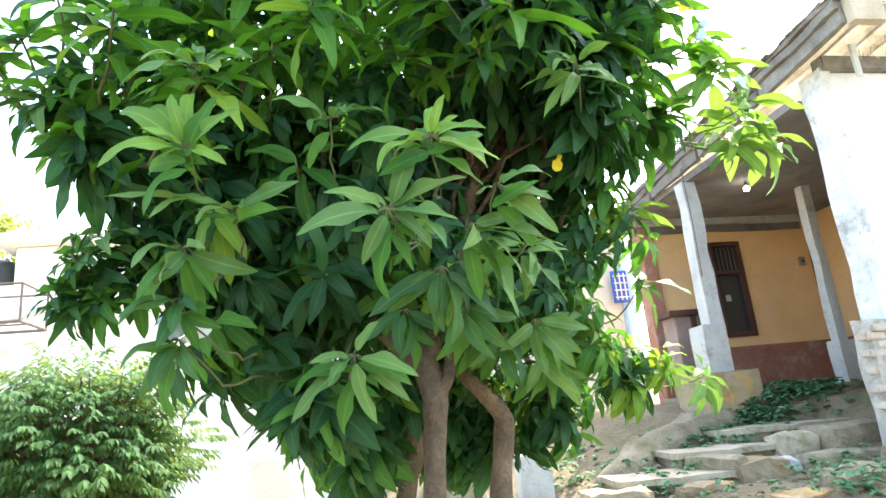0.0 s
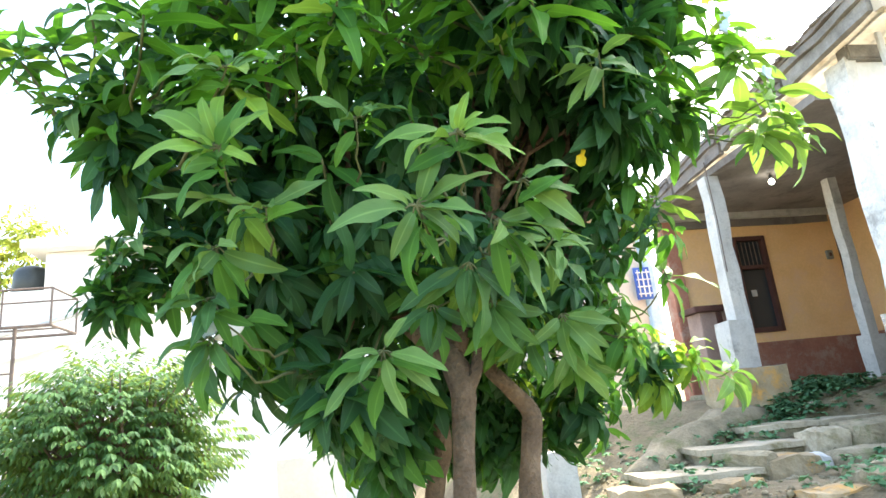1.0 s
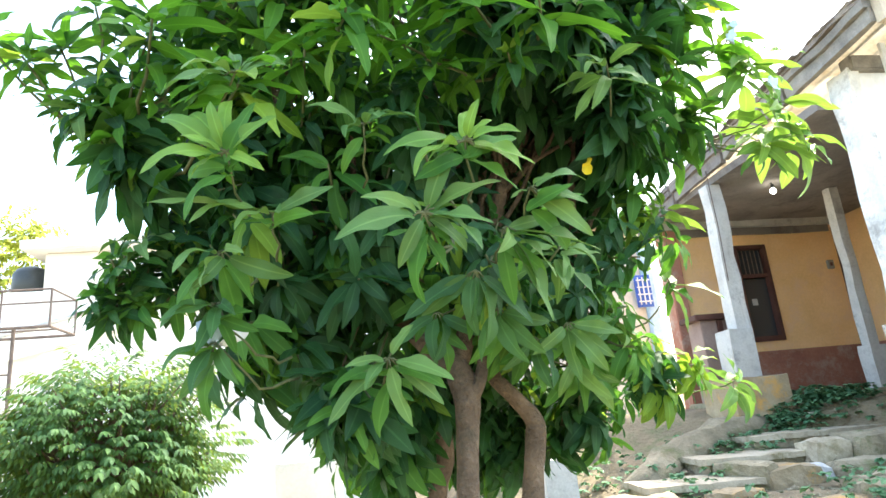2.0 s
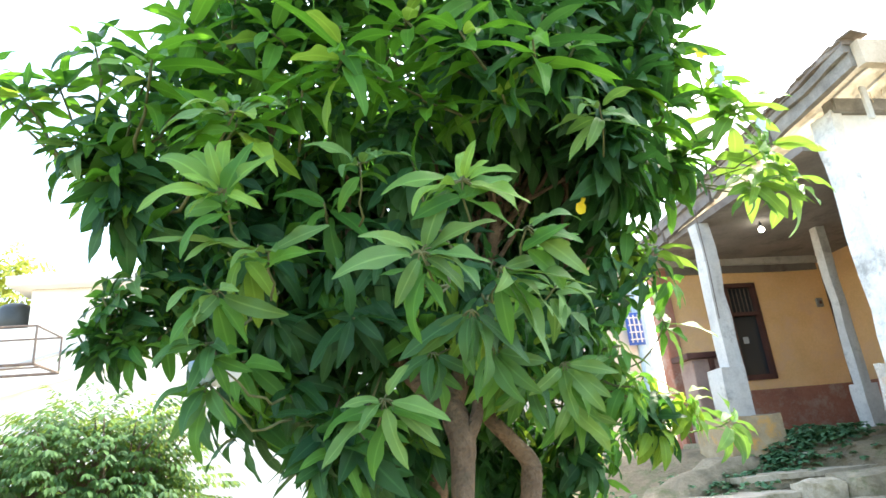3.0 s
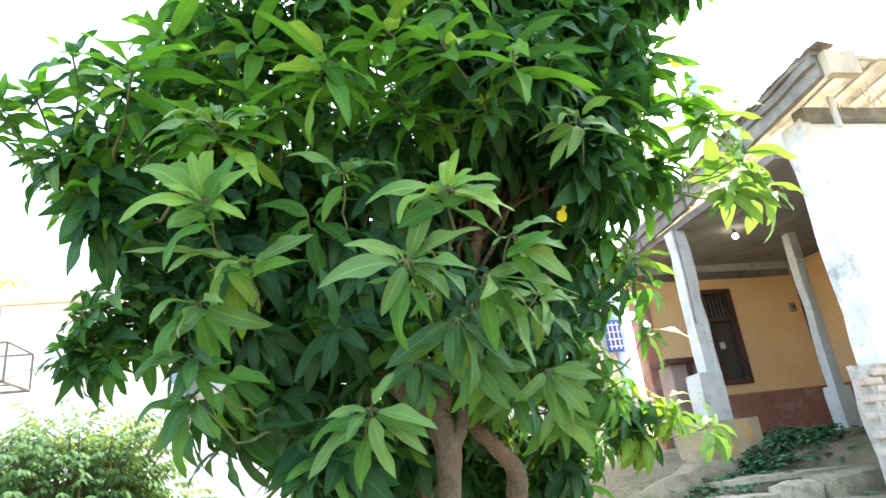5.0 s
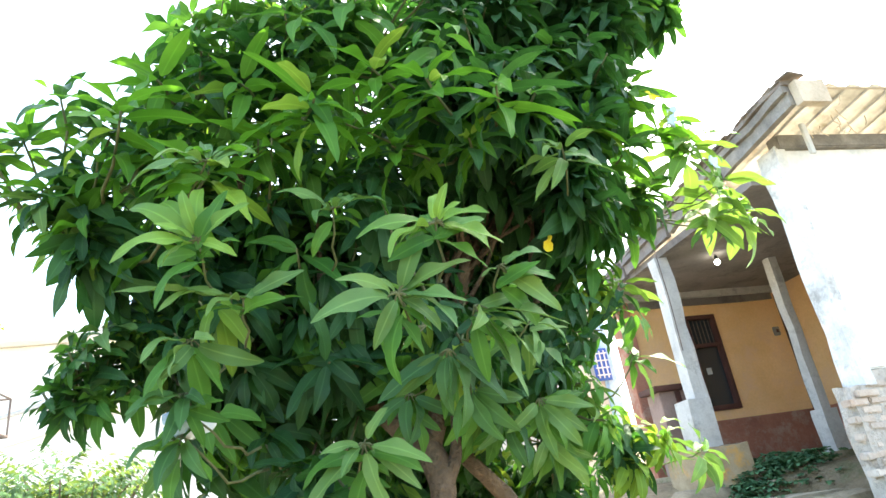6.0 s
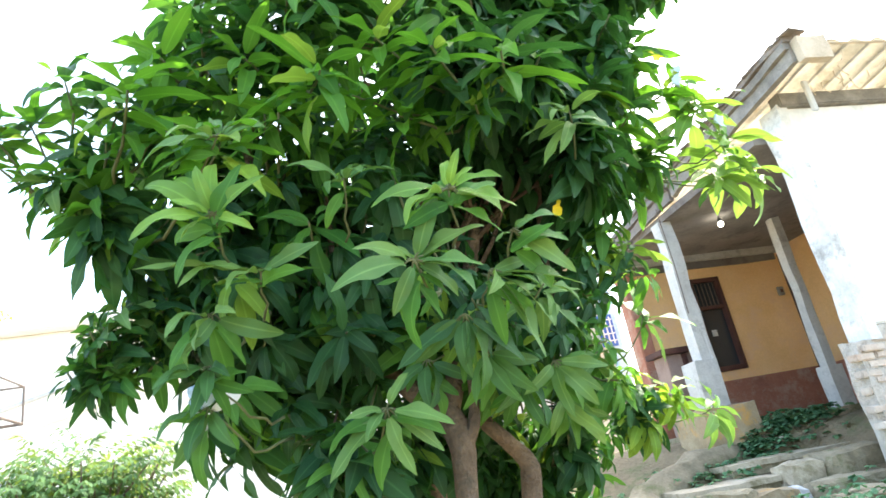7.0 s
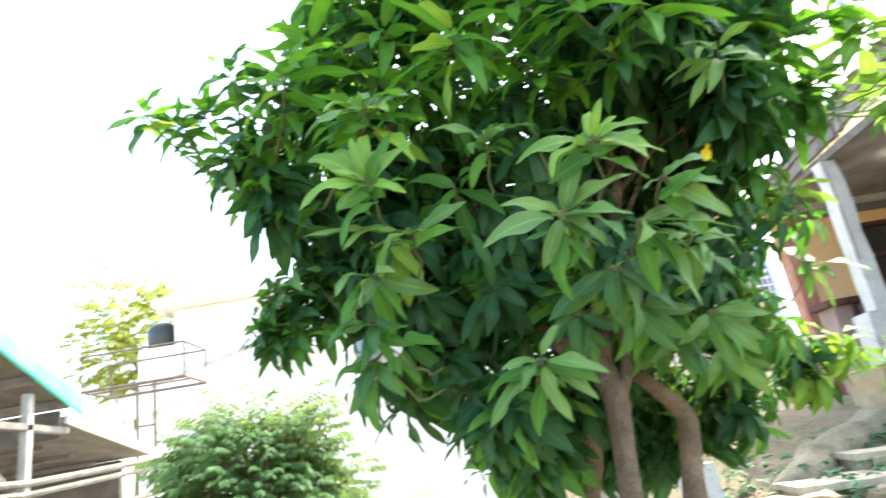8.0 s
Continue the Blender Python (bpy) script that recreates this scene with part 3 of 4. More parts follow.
for k in range(4):
    part("cross_beam", slab(-8.8, -4.95, 7.5 + k * 0.5, 7.54 + k * 0.5, 2.42 - k * 0.08, 2.47 - k * 0.08, 0.006), POLE, shed)
for z, r in ((2.02, 0.035), (1.92, 0.03), (1.6, 0.03)):
    part("fence_rail", rod([(-4.5, 4.4, z - 0.03), (-4.55, 6.7, z + 0.02), (-4.5, 9.8, z + 0.3)], r, 8), POLE, shed, "grey pole rail")
part("diagonal_brace", rod([(-4.58, 5.7, 2.5), (-4.58, 6.6, 1.9)], 0.035, 8), POLE, shed)

# ---- trees ----
def leaf_shape(length, width, bend, wave, fold, segs=7):
    """Vertices, faces and UVs of one leaf along +x that bends towards -z."""
    verts, uvs = [], []
    for k in range(segs + 1):
        f = k / segs
        w = width * 0.5 * (min(1.0, f + 0.015) ** 0.62 * (1 - f) ** 0.86) / 0.373
        if k == segs:
            w = width * 0.02
        ang = bend * f
        x = length * (math.sin(ang) / bend if abs(bend) > 1e-4 else f)
        z = -length * ((1 - math.cos(ang)) / bend if abs(bend) > 1e-4 else 0)
        up = Vector((math.sin(ang), 0, math.cos(ang)))
        ripple = wave * math.sin(f * 11.0 + bend * 5) * w
        for s in (-1, 0, 1):
            p = Vector((x, s * w, z)) + up * (abs(s) * w * fold + s * ripple + abs(s) * ripple * 0.7)
            verts.append(tuple(p))
            uvs.append((0.5 + s * 0.5, f))
    faces = []
    for k in range(segs):
        a = 3 * k
        faces += [(a, a + 3, a + 4, a + 1), (a + 1, a + 4, a + 5, a + 2)]
    return verts, faces, uvs


def leaf_mesh(name, shape, mat):
    verts, faces, uvs = shape
    me = bpy.data.meshes.new(name)
    me.from_pydata(verts, [], faces)
    layer = me.uv_layers.new(name="UVMap")
    for loop in me.loops:
        layer.data[loop.index].uv = uvs[loop.vertex_index]
    me.polygons.foreach_set("use_smooth", [True] * len(faces))
    me.materials.append(mat)
    return me


class Foliage:
    """Many leaves joined into one mesh, each an island of its own."""

    def __init__(self):
        self.verts, self.faces, self.uvs = [], [], []

    def add(self, shape, m):
        verts, faces, uvs = shape
        pts = np.array(verts) @ np.array(m.to_3x3()).T + np.array(m.translation)
        at = sum(len(v) for v in self.verts)
        self.verts.append(pts)
        self.faces.append(np.array(faces) + at)
        self.uvs.append(np.array([[uvs[i] for i in f] for f in faces]).reshape(-1, 2))

    def build(self, name, mat, parent, label=""):
        me = bpy.data.meshes.new(name)
        me.from_pydata(np.concatenate(self.verts), [], np.concatenate(self.faces).tolist())
        layer = me.uv_layers.new(name="UVMap")
        layer.data.foreach_set("uv", np.concatenate(self.uvs).ravel())
        me.polygons.foreach_set("use_smooth", [True] * len(me.polygons))
        me.materials.append(mat)
        ob = new(name, me)
        ob.parent = parent
        return tagged(ob, label, kind="stuff")


def leaf_pose(base, ahead, size, twist=0.0, face=(0, 0, 1), broad=9.0):
    """The pose of a leaf at base that grows ahead, its upper side turned to face."""
    x = Vector(ahead).normalized()
    face = Vector(face).normalized()
    up = face - x * x.dot(face)
    up = up.normalized() if up.length > 0.12 else x.orthogonal().normalized()
    y = up.cross(x)
    turn = Matrix((x, y, up)).transposed().to_4x4()
    return Matrix.Translation(base) @ turn @ Matrix.Rotation(twist, 4, "X") @ Matrix.Diagonal((size, min(size, broad), min(size, broad), 1))


def rosette(base, axis, size, count, rng, open_lo=45, open_hi=105, fall=0.16):
    """The poses of the leaves round the tip of a shoot, with short petioles."""
    axis = Vector(axis).normalized()
    a = axis.orthogonal().normalized()
    b = axis.cross(a)
    out = []
    for k in range(count):
        turn = k * 2.39996 + rng.uniform(-0.35, 0.35)
        f = k / max(1, count - 1)
        tip = radians(open_hi + (open_lo - open_hi) * f + rng.uniform(-12, 12))
        ring = a * math.cos(turn) + b * math.sin(turn)
        ahead = axis * math.cos(tip) + ring * math.sin(tip)
        ahead.z -= fall * rng.uniform(0.6, 1.4)
        start = Vector(base) - axis * (0.07 * size * (1 - f)) + ring * 0.012
        out.append((start, ahead, size * (1.0 - 0.35 * f * f) * rng.uniform(0.8, 1.15), rng.uniform(-0.5, 0.5)))
    return out


mango = empty("mango_tree", "leafy mango tree with several slim trunks and glossy drooping leaves", "tree")


def limb(name, points, radii, label="", knots=0.0):
    """A trunk or limb with slightly uneven bark along a smooth line."""
    line = [Vector(p) for p in points]
    path, girth = [], []
    for n in range(len(line) - 1):
        a, b, c, d = line[max(n - 1, 0)], line[n], line[n + 1], line[min(n + 2, len(line) - 1)]
        for k in range(5):
            f = k / 5
            path.append(0.5 * (2 * b + (c - a) * f + (2 * a - 5 * b + 4 * c - d) * f * f + (3 * b - a - 3 * c + d) * f ** 3))
            girth.append(radii[n] + (radii[n + 1] - radii[n]) * f)
    bm = rod(path + [line[-1]], girth + [radii[-1]], 14)
    for v in bm.verts:
        v.co += noise.noise_vector(v.co * 11) * knots + noise.noise_vector(v.co * 34) * knots * 0.4
    return part(name, bm, BARK, mango, label, True)


limb("trunk", [(-0.03, 2.36, -0.1), (-0.03, 2.36, 0.7), (-0.025, 2.35, 1.42), (-0.005, 2.37, 1.62), (0.0, 2.40, 1.76), (-0.045, 2.44, 1.86)], [0.060, 0.046, 0.033, 0.034, 0.042, 0.036], "slim grey-brown trunk", 0.006)
limb("trunk", [(0.20, 2.60, -0.1), (0.20, 2.58, 1.0), (0.215, 2.57, 1.40), (0.240, 2.56, 1.57), (0.243, 2.56, 1.63), (0.195, 2.55, 1.695), (0.12, 2.53, 1.785), (0.09, 2.55, 1.90)], [0.05, 0.042, 0.036, 0.035, 0.031, 0.025, 0.023, 0.021], "bent second trunk with a sharp elbow", 0.006)
limb("trunk", [(-0.06, 2.92, -0.1), (-0.05, 2.92, 1.2), (-0.035, 2.92, 1.42), (0.0, 2.90, 1.56), (-0.05, 2.75, 1.95)], [0.042, 0.036, 0.034, 0.032, 0.018], "third trunk behind", 0.005)
limb("branch", [(0.0, 2.375, 1.68), (0.045, 2.37, 1.76), (0.062, 2.38, 1.83), (0.075, 2.42, 1.98)], [0.020, 0.018, 0.014, 0.010], "short fork of the trunk", 0.003)
limb("branch", [(-0.02, 2.42, 1.80), (-0.12, 2.48, 1.92), (-0.27, 2.55, 2.12), (-0.45, 2.58, 2.45), (-0.55, 2.56, 2.9)], [0.036, 0.033, 0.027, 0.021, 0.013], "thick shaded limb rising from the fork", 0.005)
limb("branch", [(0.0, 2.42, 1.82), (0.10, 2.56, 2.06), (0.22, 2.72, 2.32), (0.30, 2.76, 2.60), (0.24, 2.74, 3.0)], [0.030, 0.030, 0.027, 0.024, 0.014], "thick shaded limb in the dark of the crown", 0.005)
limb("branch", [(0.10, 2.56, 1.86), (0.32, 2.68, 1.96), (0.475, 2.76, 2.06), (0.53, 2.75, 2.24), (0.58, 2.70, 2.7), (0.7, 2.62, 3.05)], [0.024, 0.022, 0.019, 0.017, 0.014, 0.009], "brown limb on the sunny side", 0.003)

# further shoots of the outer crown: place and size
SHOOTS = [(0.44, 2.05, 2.6, 0.9), (1.24, 2.98, 1.72, 1), (0.56, 2.53, 1.94, 0.9), (0.86, 2.62, 2.35, 1), (-1.06, 2.30, 2.62, 0.9), (0.24, 2.08, 2.07, 0.85), (-0.9, 2.4, 2.25, 0.9), (1.32, 2.52, 2.66, 1.2), (1.42, 2.52, 2.58, 1.15), (1.2, 2.44, 2.84, 1.15)]
YOUNG = (3, 7, 8, 9)

NEAR_SHAPES = [leaf_shape(0.185, 0.050, bend, wave, fold, 13) for bend, wave, fold in ((0.7, 0.22, 0.25), (1.1, 0.26, 0.32), (1.5, 0.22, 0.22), (0.45, 0.30, 0.36))]
SHAPES = [leaf_shape(0.175, 0.052, bend, wave, fold, 9) for bend, wave, fold in ((0.6, 0.18, 0.15), (1.0, 0.24, 0.25), (1.4, 0.18, 0.12), (0.35, 0.26, 0.3))]
NEAR_MESHES = [leaf_mesh("leaf", s, LEAF_NEAR) for s in NEAR_SHAPES]
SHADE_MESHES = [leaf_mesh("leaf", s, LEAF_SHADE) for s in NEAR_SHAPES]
YOUNG_MESHES = [leaf_mesh("leaf", s, LEAF_TIP) for s in NEAR_SHAPES]
CENTRE = Vector((-0.10, 2.80, 2.45))
# lobes of the crown by habit: place and radius
TOP_LOBES = [(-0.78, 2.58, 2.86, 0.42), (-0.66, 2.5, 3.22, 0.4), (-0.36, 2.43, 3.21, 0.32), (-0.1, 2.45, 3.27, 0.7), (0.3, 2.55, 3.78, 0.5), (-0.25, 2.5, 3.62, 0.42), (0.45, 2.95, 3.5, 0.4), (0.55, 2.85, 3.82, 0.38)]
SHADE_LOBES = [(0.38, 2.62, 3.35, 0.5), (0.7, 2.52, 3.15, 0.4), (0.84, 2.45, 3.04, 0.22), (0.3, 2.34, 2.98, 0.34), (0.52, 2.5, 2.86, 0.34), (0.34, 2.3, 2.92, 0.3), (0.62, 2.36, 2.6, 0.22), (0.66, 2.4, 2.82, 0.24), (1.0, 2.5, 3.51, 0.26), (0.95, 2.55, 3.89, 0.4), (1.28, 2.55, 3.71, 0.3), (0.8, 2.5, 3.94, 0.4)]
CORE_LOBES = [(0.3, 2.95, 2.45, 0.4), (-0.18, 2.86, 2.53, 0.85), (0.4, 3.1, 2.7, 0.6), (0.66, 2.72, 2.8, 0.46), (-0.44, 2.72, 2.69, 0.32), (-0.5, 2.6, 2.55, 0.26), (0.25, 3.3, 1.55, 0.34), (0.14, 2.98, 1.86, 0.32), (0.12, 3.15, 1.62, 0.3)]
DROOP_LOBES = [(0.2, 2.45, 1.94, 0.19), (-0.66, 2.67, 2.4, 0.44), (-0.56, 2.66, 2.04, 0.38), (-0.5, 2.45, 2.12, 0.4), (-0.25, 2.42, 2.22, 0.32), (-0.3, 2.87, 1.72, 0.28), (-0.2, 3.0, 1.66, 0.34), (-0.33, 2.3, 1.74, 0.2), (-0.18, 2.72, 1.62, 0.2), (-0.1, 2.74, 1.76, 0.22), (-0.93, 2.36, 2.48, 0.16)]
SPARSE_LOBES = [(0.98, 2.66, 2.74, 0.26), (-0.98, 2.34, 2.62, 0.14)]
SPRIG_LOBES = [(-0.92, 2.45, 2.14, 0.2), (-0.98, 2.42, 2.06, 0.13), (-0.86, 2.5, 2.26, 0.18)]
PALE_LOBES = [(0.08, 2.26, 2.12, 0.27), (0.4, 2.55, 2.02, 0.26), (0.61, 2.76, 2.29, 0.42), (0.63, 2.78, 1.88, 0.36), (0.52, 2.84, 1.64, 0.28), (0.92, 3.0, 1.78, 0.26), (0.44, 3.1, 1.7, 0.3)]
LOBES = [(*lobe, habit) for habit, lobes in (("top", TOP_LOBES), ("shade", SHADE_LOBES), ("core", CORE_LOBES), ("droop", DROOP_LOBES), ("sparse", SPARSE_LOBES), ("sprig", SPRIG_LOBES), ("pale", PALE_LOBES)) for lobe in lobes]
# habit: chance of a bare spot, size, opening of the leaves from their axis, fall of the leaf tips, leaves of a shoot,
# shares of leaves darkened for shade and of young leaves
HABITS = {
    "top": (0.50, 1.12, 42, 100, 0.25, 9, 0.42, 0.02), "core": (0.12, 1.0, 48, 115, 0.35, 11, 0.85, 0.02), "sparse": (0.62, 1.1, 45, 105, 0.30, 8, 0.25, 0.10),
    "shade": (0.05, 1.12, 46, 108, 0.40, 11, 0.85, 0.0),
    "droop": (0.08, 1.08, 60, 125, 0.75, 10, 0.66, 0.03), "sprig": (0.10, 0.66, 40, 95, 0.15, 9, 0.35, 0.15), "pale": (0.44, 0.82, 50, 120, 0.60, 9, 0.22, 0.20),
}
# dark hollows between the lobes
HOLLOWS = [(0.33, 2.25, 2.50, 0.29), (0.22, 2.20, 2.38, 0.22), (0.36, 2.48, 2.56, 0.28), (-0.33, 2.44, 1.98, 0.12), (-0.24, 2.30, 2.52, 0.14), (0.12, 2.20, 2.56, 0.20)]
# shoots of the upper crown that reach out over the dark hollow: place, size, share of young leaves
CANOPY_SHADY = [(-0.79, 2.05, 2.76, 1.25, 0.3), (-0.55, 1.97, 2.53, 1.05, 0.3), (-0.74, 2.2, 2.97, 1.15, 0.3), (-1.03, 2.3, 2.97, 1.0, 0.1), (-0.5, 2.2, 2.96, 1.1, 0.2), (-1.03, 2.3, 2.65, 0.95, 0.0), (-0.92, 2.25, 2.54, 1.0, 0.0), (-1.14, 2.35, 2.86, 1.0, 0.1), (-0.9, 2.25, 2.72, 1.0, 0.1), (-1.32, 2.3, 2.86, 0.85, 0.3), (-1.22, 2.3, 2.8, 0.7, 0.1)]
CANOPY_SUNNY = [(-0.29, 1.97, 2.73, 1.2, 0.4), (-0.11, 2.05, 2.9, 1.1, 0.3), (0.03, 1.97, 2.8, 1.15, 0.1), (0.25, 2.0, 2.8, 1.25, 0.1), (0.42, 2.1, 2.85, 1.1, 0.1), (-0.19, 2.15, 2.77, 1.0, 0.1), (-0.41, 2.2, 2.76, 1.0, 0.1), (0.17, 2.1, 2.68, 0.9, 0.1), (-0.06, 2.15, 2.69, 1.0, 0.0), (0.72, 2.3, 2.9, 1.1, 0.1), (0.98, 2.4, 3.11, 1.15, 0.1), (0.89, 2.4, 2.83, 1.1, 0.1), (1.15, 2.45, 2.97, 1.1, 0.8)]


def crown_points(rng, density, inner, front=True):
    """Places of shoots on and in the lobes, with the way outwards and the habit; the stems below the fork stay bare."""
    out = []
    for x, y, z, r, habit in LOBES:
        c = Vector((x, y, z))
        for _ in range(int(density * r * r) + 2):
            v = Vector([rng.gauss(0, 1) for _ in range(3)]).normalized()
            p = c + v * (r - 0.10 * HABITS[habit][1]) * rng.uniform(inner, 1.0)
            if -0.15 < p.x < 0.13 and p.z < 1.84 and p.y < 2.5 or 0.06 < p.x < 0.27 and p.z < 1.76 and p.y < 2.6:
                continue
            if front and any((p - Vector(h[:3])).length < h[3] for h in HOLLOWS):
                continue
            bare = HABITS[habit][0] if front else 0.85 if p.z > 2.9 else 0.45 if p.x < 0.0 and p.z > 2.55 else 0.2
            if rng.random() < bare:
                continue
            out.append((p, (v + (p - CENTRE).normalized() * 0.8).normalized(), habit))
    return out


rng = random.Random(4)
twigs = bmesh.new()
limb_ends = []
for x, y, z, r, habit in LOBES:
    start = Vector(min(((-0.27, 2.55, 2.12), (0.20, 2.80, 2.30), (0.475, 2.76, 2.06), (-0.02, 2.80, 1.85)), key=lambda q: (Vector(q) - Vector((x, y, z))).length))
    end = Vector((x, y + 0.12, z))
    limb_ends.append(end)
    thin = 0.4 if z < 2.2 else 0.6
    part("branch", rod(curve_through(start, end, 0.08, 6, 0.03, rng), [t * thin for t in (0.018, 0.017, 0.015, 0.013, 0.011, 0.009, 0.006)], 8), BARK, mango, "", True)
for n, (x, y, z, size) in enumerate(SHOOTS):
    base = Vector((x, y, z))
    near = min(limb_ends, key=lambda p: (p - base).length)
    axis = (base - near).normalized() * 0.45 + Vector((0, -0.25, 0.75))
    rod(curve_through(near, base, -0.06, 6, 0.01, rng), [0.004, 0.004, 0.0035, 0.0035, 0.003, 0.0028, 0.0025], 6, bm=twigs)
    for k, (start, ahead, s, twist) in enumerate(rosette(base, axis, size, 12, rng)):
        ob = new("leaf", (YOUNG_MESHES if n in YOUNG else NEAR_MESHES)[rng.randrange(4)])
        ob.parent = mango
        ob.matrix_basis = leaf_pose(start, ahead, s, twist, (base - CENTRE).normalized() * 0.7 + Vector((0, 0, 0.8)))


def shoot(base, meshes, tips, wide=0.95, turn=0.6):
    """A shoot whose leaves reach from its end to the given tips, with smaller ones between them."""
    base = Vector(base)
    near = min(limb_ends, key=lambda p: (p - base).length)
    near = base + (near - base) * min(1.0, 0.26 / (near - base).length)
    rod(curve_through(near, base, -0.06, 6, 0.01, rng), [0.004, 0.004, 0.0035, 0.0035, 0.003, 0.0028, 0.0025], 6, bm=twigs)
    face = (base - CENTRE).normalized() * 0.4 + Vector((-0.1, -0.5, 0.6))
    for n, tip in enumerate(tips):
        chord = Vector(tip)
        which = rng.choice((0, 1, 1, 2, 3))
        way = chord.normalized()
        ahead = way + (face - way * way.dot(face)).normalized() * (0.36, 0.61, 0.93, 0.23)[which]
        rod([base, base + chord * 0.08 + Vector((0, 0, 0.004)), base + chord * 0.15], [0.0028, 0.0022, 0.002], 5, bm=twigs)
        ob = new("leaf", meshes[which])
        ob.parent = mango
        ob.matrix_basis = leaf_pose(base + chord * 0.13, ahead, chord.length / 0.181 * 0.93, rng.uniform(-turn, turn) if chord.z > -0.08 else rng.uniform(-2.1 * turn, 2.1 * turn), face, wide)
        if n % 3 < 2:
            low = base + Vector((rng.uniform(-0.012, 0.012), 0.015, rng.uniform(-0.05, -0.015)))
            way = chord.normalized() + Vector([rng.uniform(-0.5, 0.5) for _ in range(3)]) + Vector((0, 0.1, 0.15))
            inner_leaves.add(NEAR_SHAPES[rng.randrange(4)], leaf_pose(low, way, rng.uniform(0.55, 0.9), rng.uniform(-0.7, 0.7), face))


inner_leaves = Foliage()
shoot((-0.050, 1.800, 2.242), YOUNG_MESHES, [(0.038, -0.050, 0.068), (-0.010, 0.030, 0.086), (0.137, -0.020, -0.061), (0.139, 0.050, -0.068), (0.103, -0.070, -0.017), (-0.177, 0.000, -0.029), (-0.167, -0.050, -0.095), (-0.081, 0.030, -0.027), (0.062, -0.020, 0.036), (-0.047, 0.050, 0.028)])
shoot((-0.150, 1.840, 2.090), NEAR_MESHES, [(-0.132, -0.050, 0.012), (0.171, 0.030, 0.084), (0.102, -0.020, 0.133), (0.073, 0.050, 0.115), (0.129, -0.070, -0.045), (-0.042, 0.000, 0.043), (0.136, -0.050, -0.082), (0.091, 0.030, -0.082)])
shoot((-0.153, 1.820, 2.086), NEAR_MESHES, [(-0.176, -0.050, -0.080), (-0.043, 0.030, -0.117)], 1.5, 0.25)
shoot((0.110, 1.880, 2.155), NEAR_MESHES, [(0.105, -0.050, -0.058), (0.134, 0.030, 0.047), (-0.057, -0.020, -0.027), (0.087, 0.050, -0.082), (0.028, -0.070, -0.007), (0.115, 0.000, -0.129)])
shoot((0.05, 1.94, 2.08), NEAR_MESHES, [(0.12, 0.03, 0.01), (0.09, 0.01, -0.14), (0.12, -0.01, -0.11), (0.2, -0.05, -0.07), (0.04, -0.07, -0.11), (0.1, 0.02, -0.21)])
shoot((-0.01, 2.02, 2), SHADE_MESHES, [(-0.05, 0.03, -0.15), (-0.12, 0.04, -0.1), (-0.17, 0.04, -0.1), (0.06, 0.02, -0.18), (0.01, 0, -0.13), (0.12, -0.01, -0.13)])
shoot((-0.234, 2.050, 1.804), NEAR_MESHES, [(-0.098, -0.050, -0.013), (-0.141, 0.030, -0.127), (0.025, -0.020, -0.153), (0.123, 0.050, -0.103), (0.137, -0.070, -0.052), (0.060, 0.000, 0.077), (-0.068, -0.050, -0.065)], 0.9, 0.35)
shoot((-0.573, 1.880, 2.264), YOUNG_MESHES, [(-0.160, -0.050, -0.074), (-0.161, 0.030, 0.087), (-0.032, -0.020, 0.111), (0.001, 0.050, 0.153), (0.111, -0.070, 0.039), (-0.078, 0.000, -0.055), (-0.079, -0.050, 0.017), (0.052, 0.030, 0.113), (0.077, -0.020, -0.057), (-0.075, 0.050, 0.130)], 1.1, 0.5)
shoot((-0.61, 2.03, 2.08), NEAR_MESHES, [(-0.08, 0.02, -0.13), (0.02, -0.03, -0.12), (-0.05, -0.07, -0.11), (0.13, 0.05, -0.1), (-0.09, -0.1, -0.07), (0.06, -0.08, -0.03)])
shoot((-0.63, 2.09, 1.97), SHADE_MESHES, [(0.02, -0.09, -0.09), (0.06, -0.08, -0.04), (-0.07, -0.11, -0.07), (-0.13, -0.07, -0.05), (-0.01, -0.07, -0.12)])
shoot((-0.49, 2.02, 2.17), NEAR_MESHES, [(0.14, 0, 0.05), (0.03, -0.11, -0.04), (-0.2, -0.03, -0.01), (-0.26, -0.05, 0.01), (0.1, 0.1, 0.06), (-0.08, -0.1, -0.07)])
shoot((1.25, 2.53, 2.56), YOUNG_MESHES, [(0.02, -0.02, -0.18), (-0.07, -0.05, -0.12), (0.1, -0.11, -0.14), (0.16, -0.07, -0.13), (0.17, -0.1, -0.08), (-0.12, -0.02, -0.07), (-0.07, 0.17, 0.11)])
shoot((1.29, 2.45, 2.68), YOUNG_MESHES, [(0.14, -0.09, -0.09), (0.13, -0.03, 0), (0.09, -0.14, -0.12), (0.03, 0.04, 0.14), (-0.14, 0.02, 0.14), (-0.09, -0.08, -0.09)])
shoot((1.2, 2.47, 2.88), YOUNG_MESHES, [(0.09, -0.17, -0.1), (0.1, 0.04, 0.07), (-0.09, 0.14, 0.11), (0.04, 0.03, 0.13), (-0.1, -0.08, -0.08), (0.12, 0.07, 0.02)])
shoot((-0.26, 2.04, 2.41), NEAR_MESHES, [(-0.14, -0.02, 0.04), (-0.08, -0.08, -0.08), (0.14, 0.02, 0.03), (0.09, 0.09, 0.07), (0.04, 0.09, 0.08), (0.05, -0.12, -0.04)])
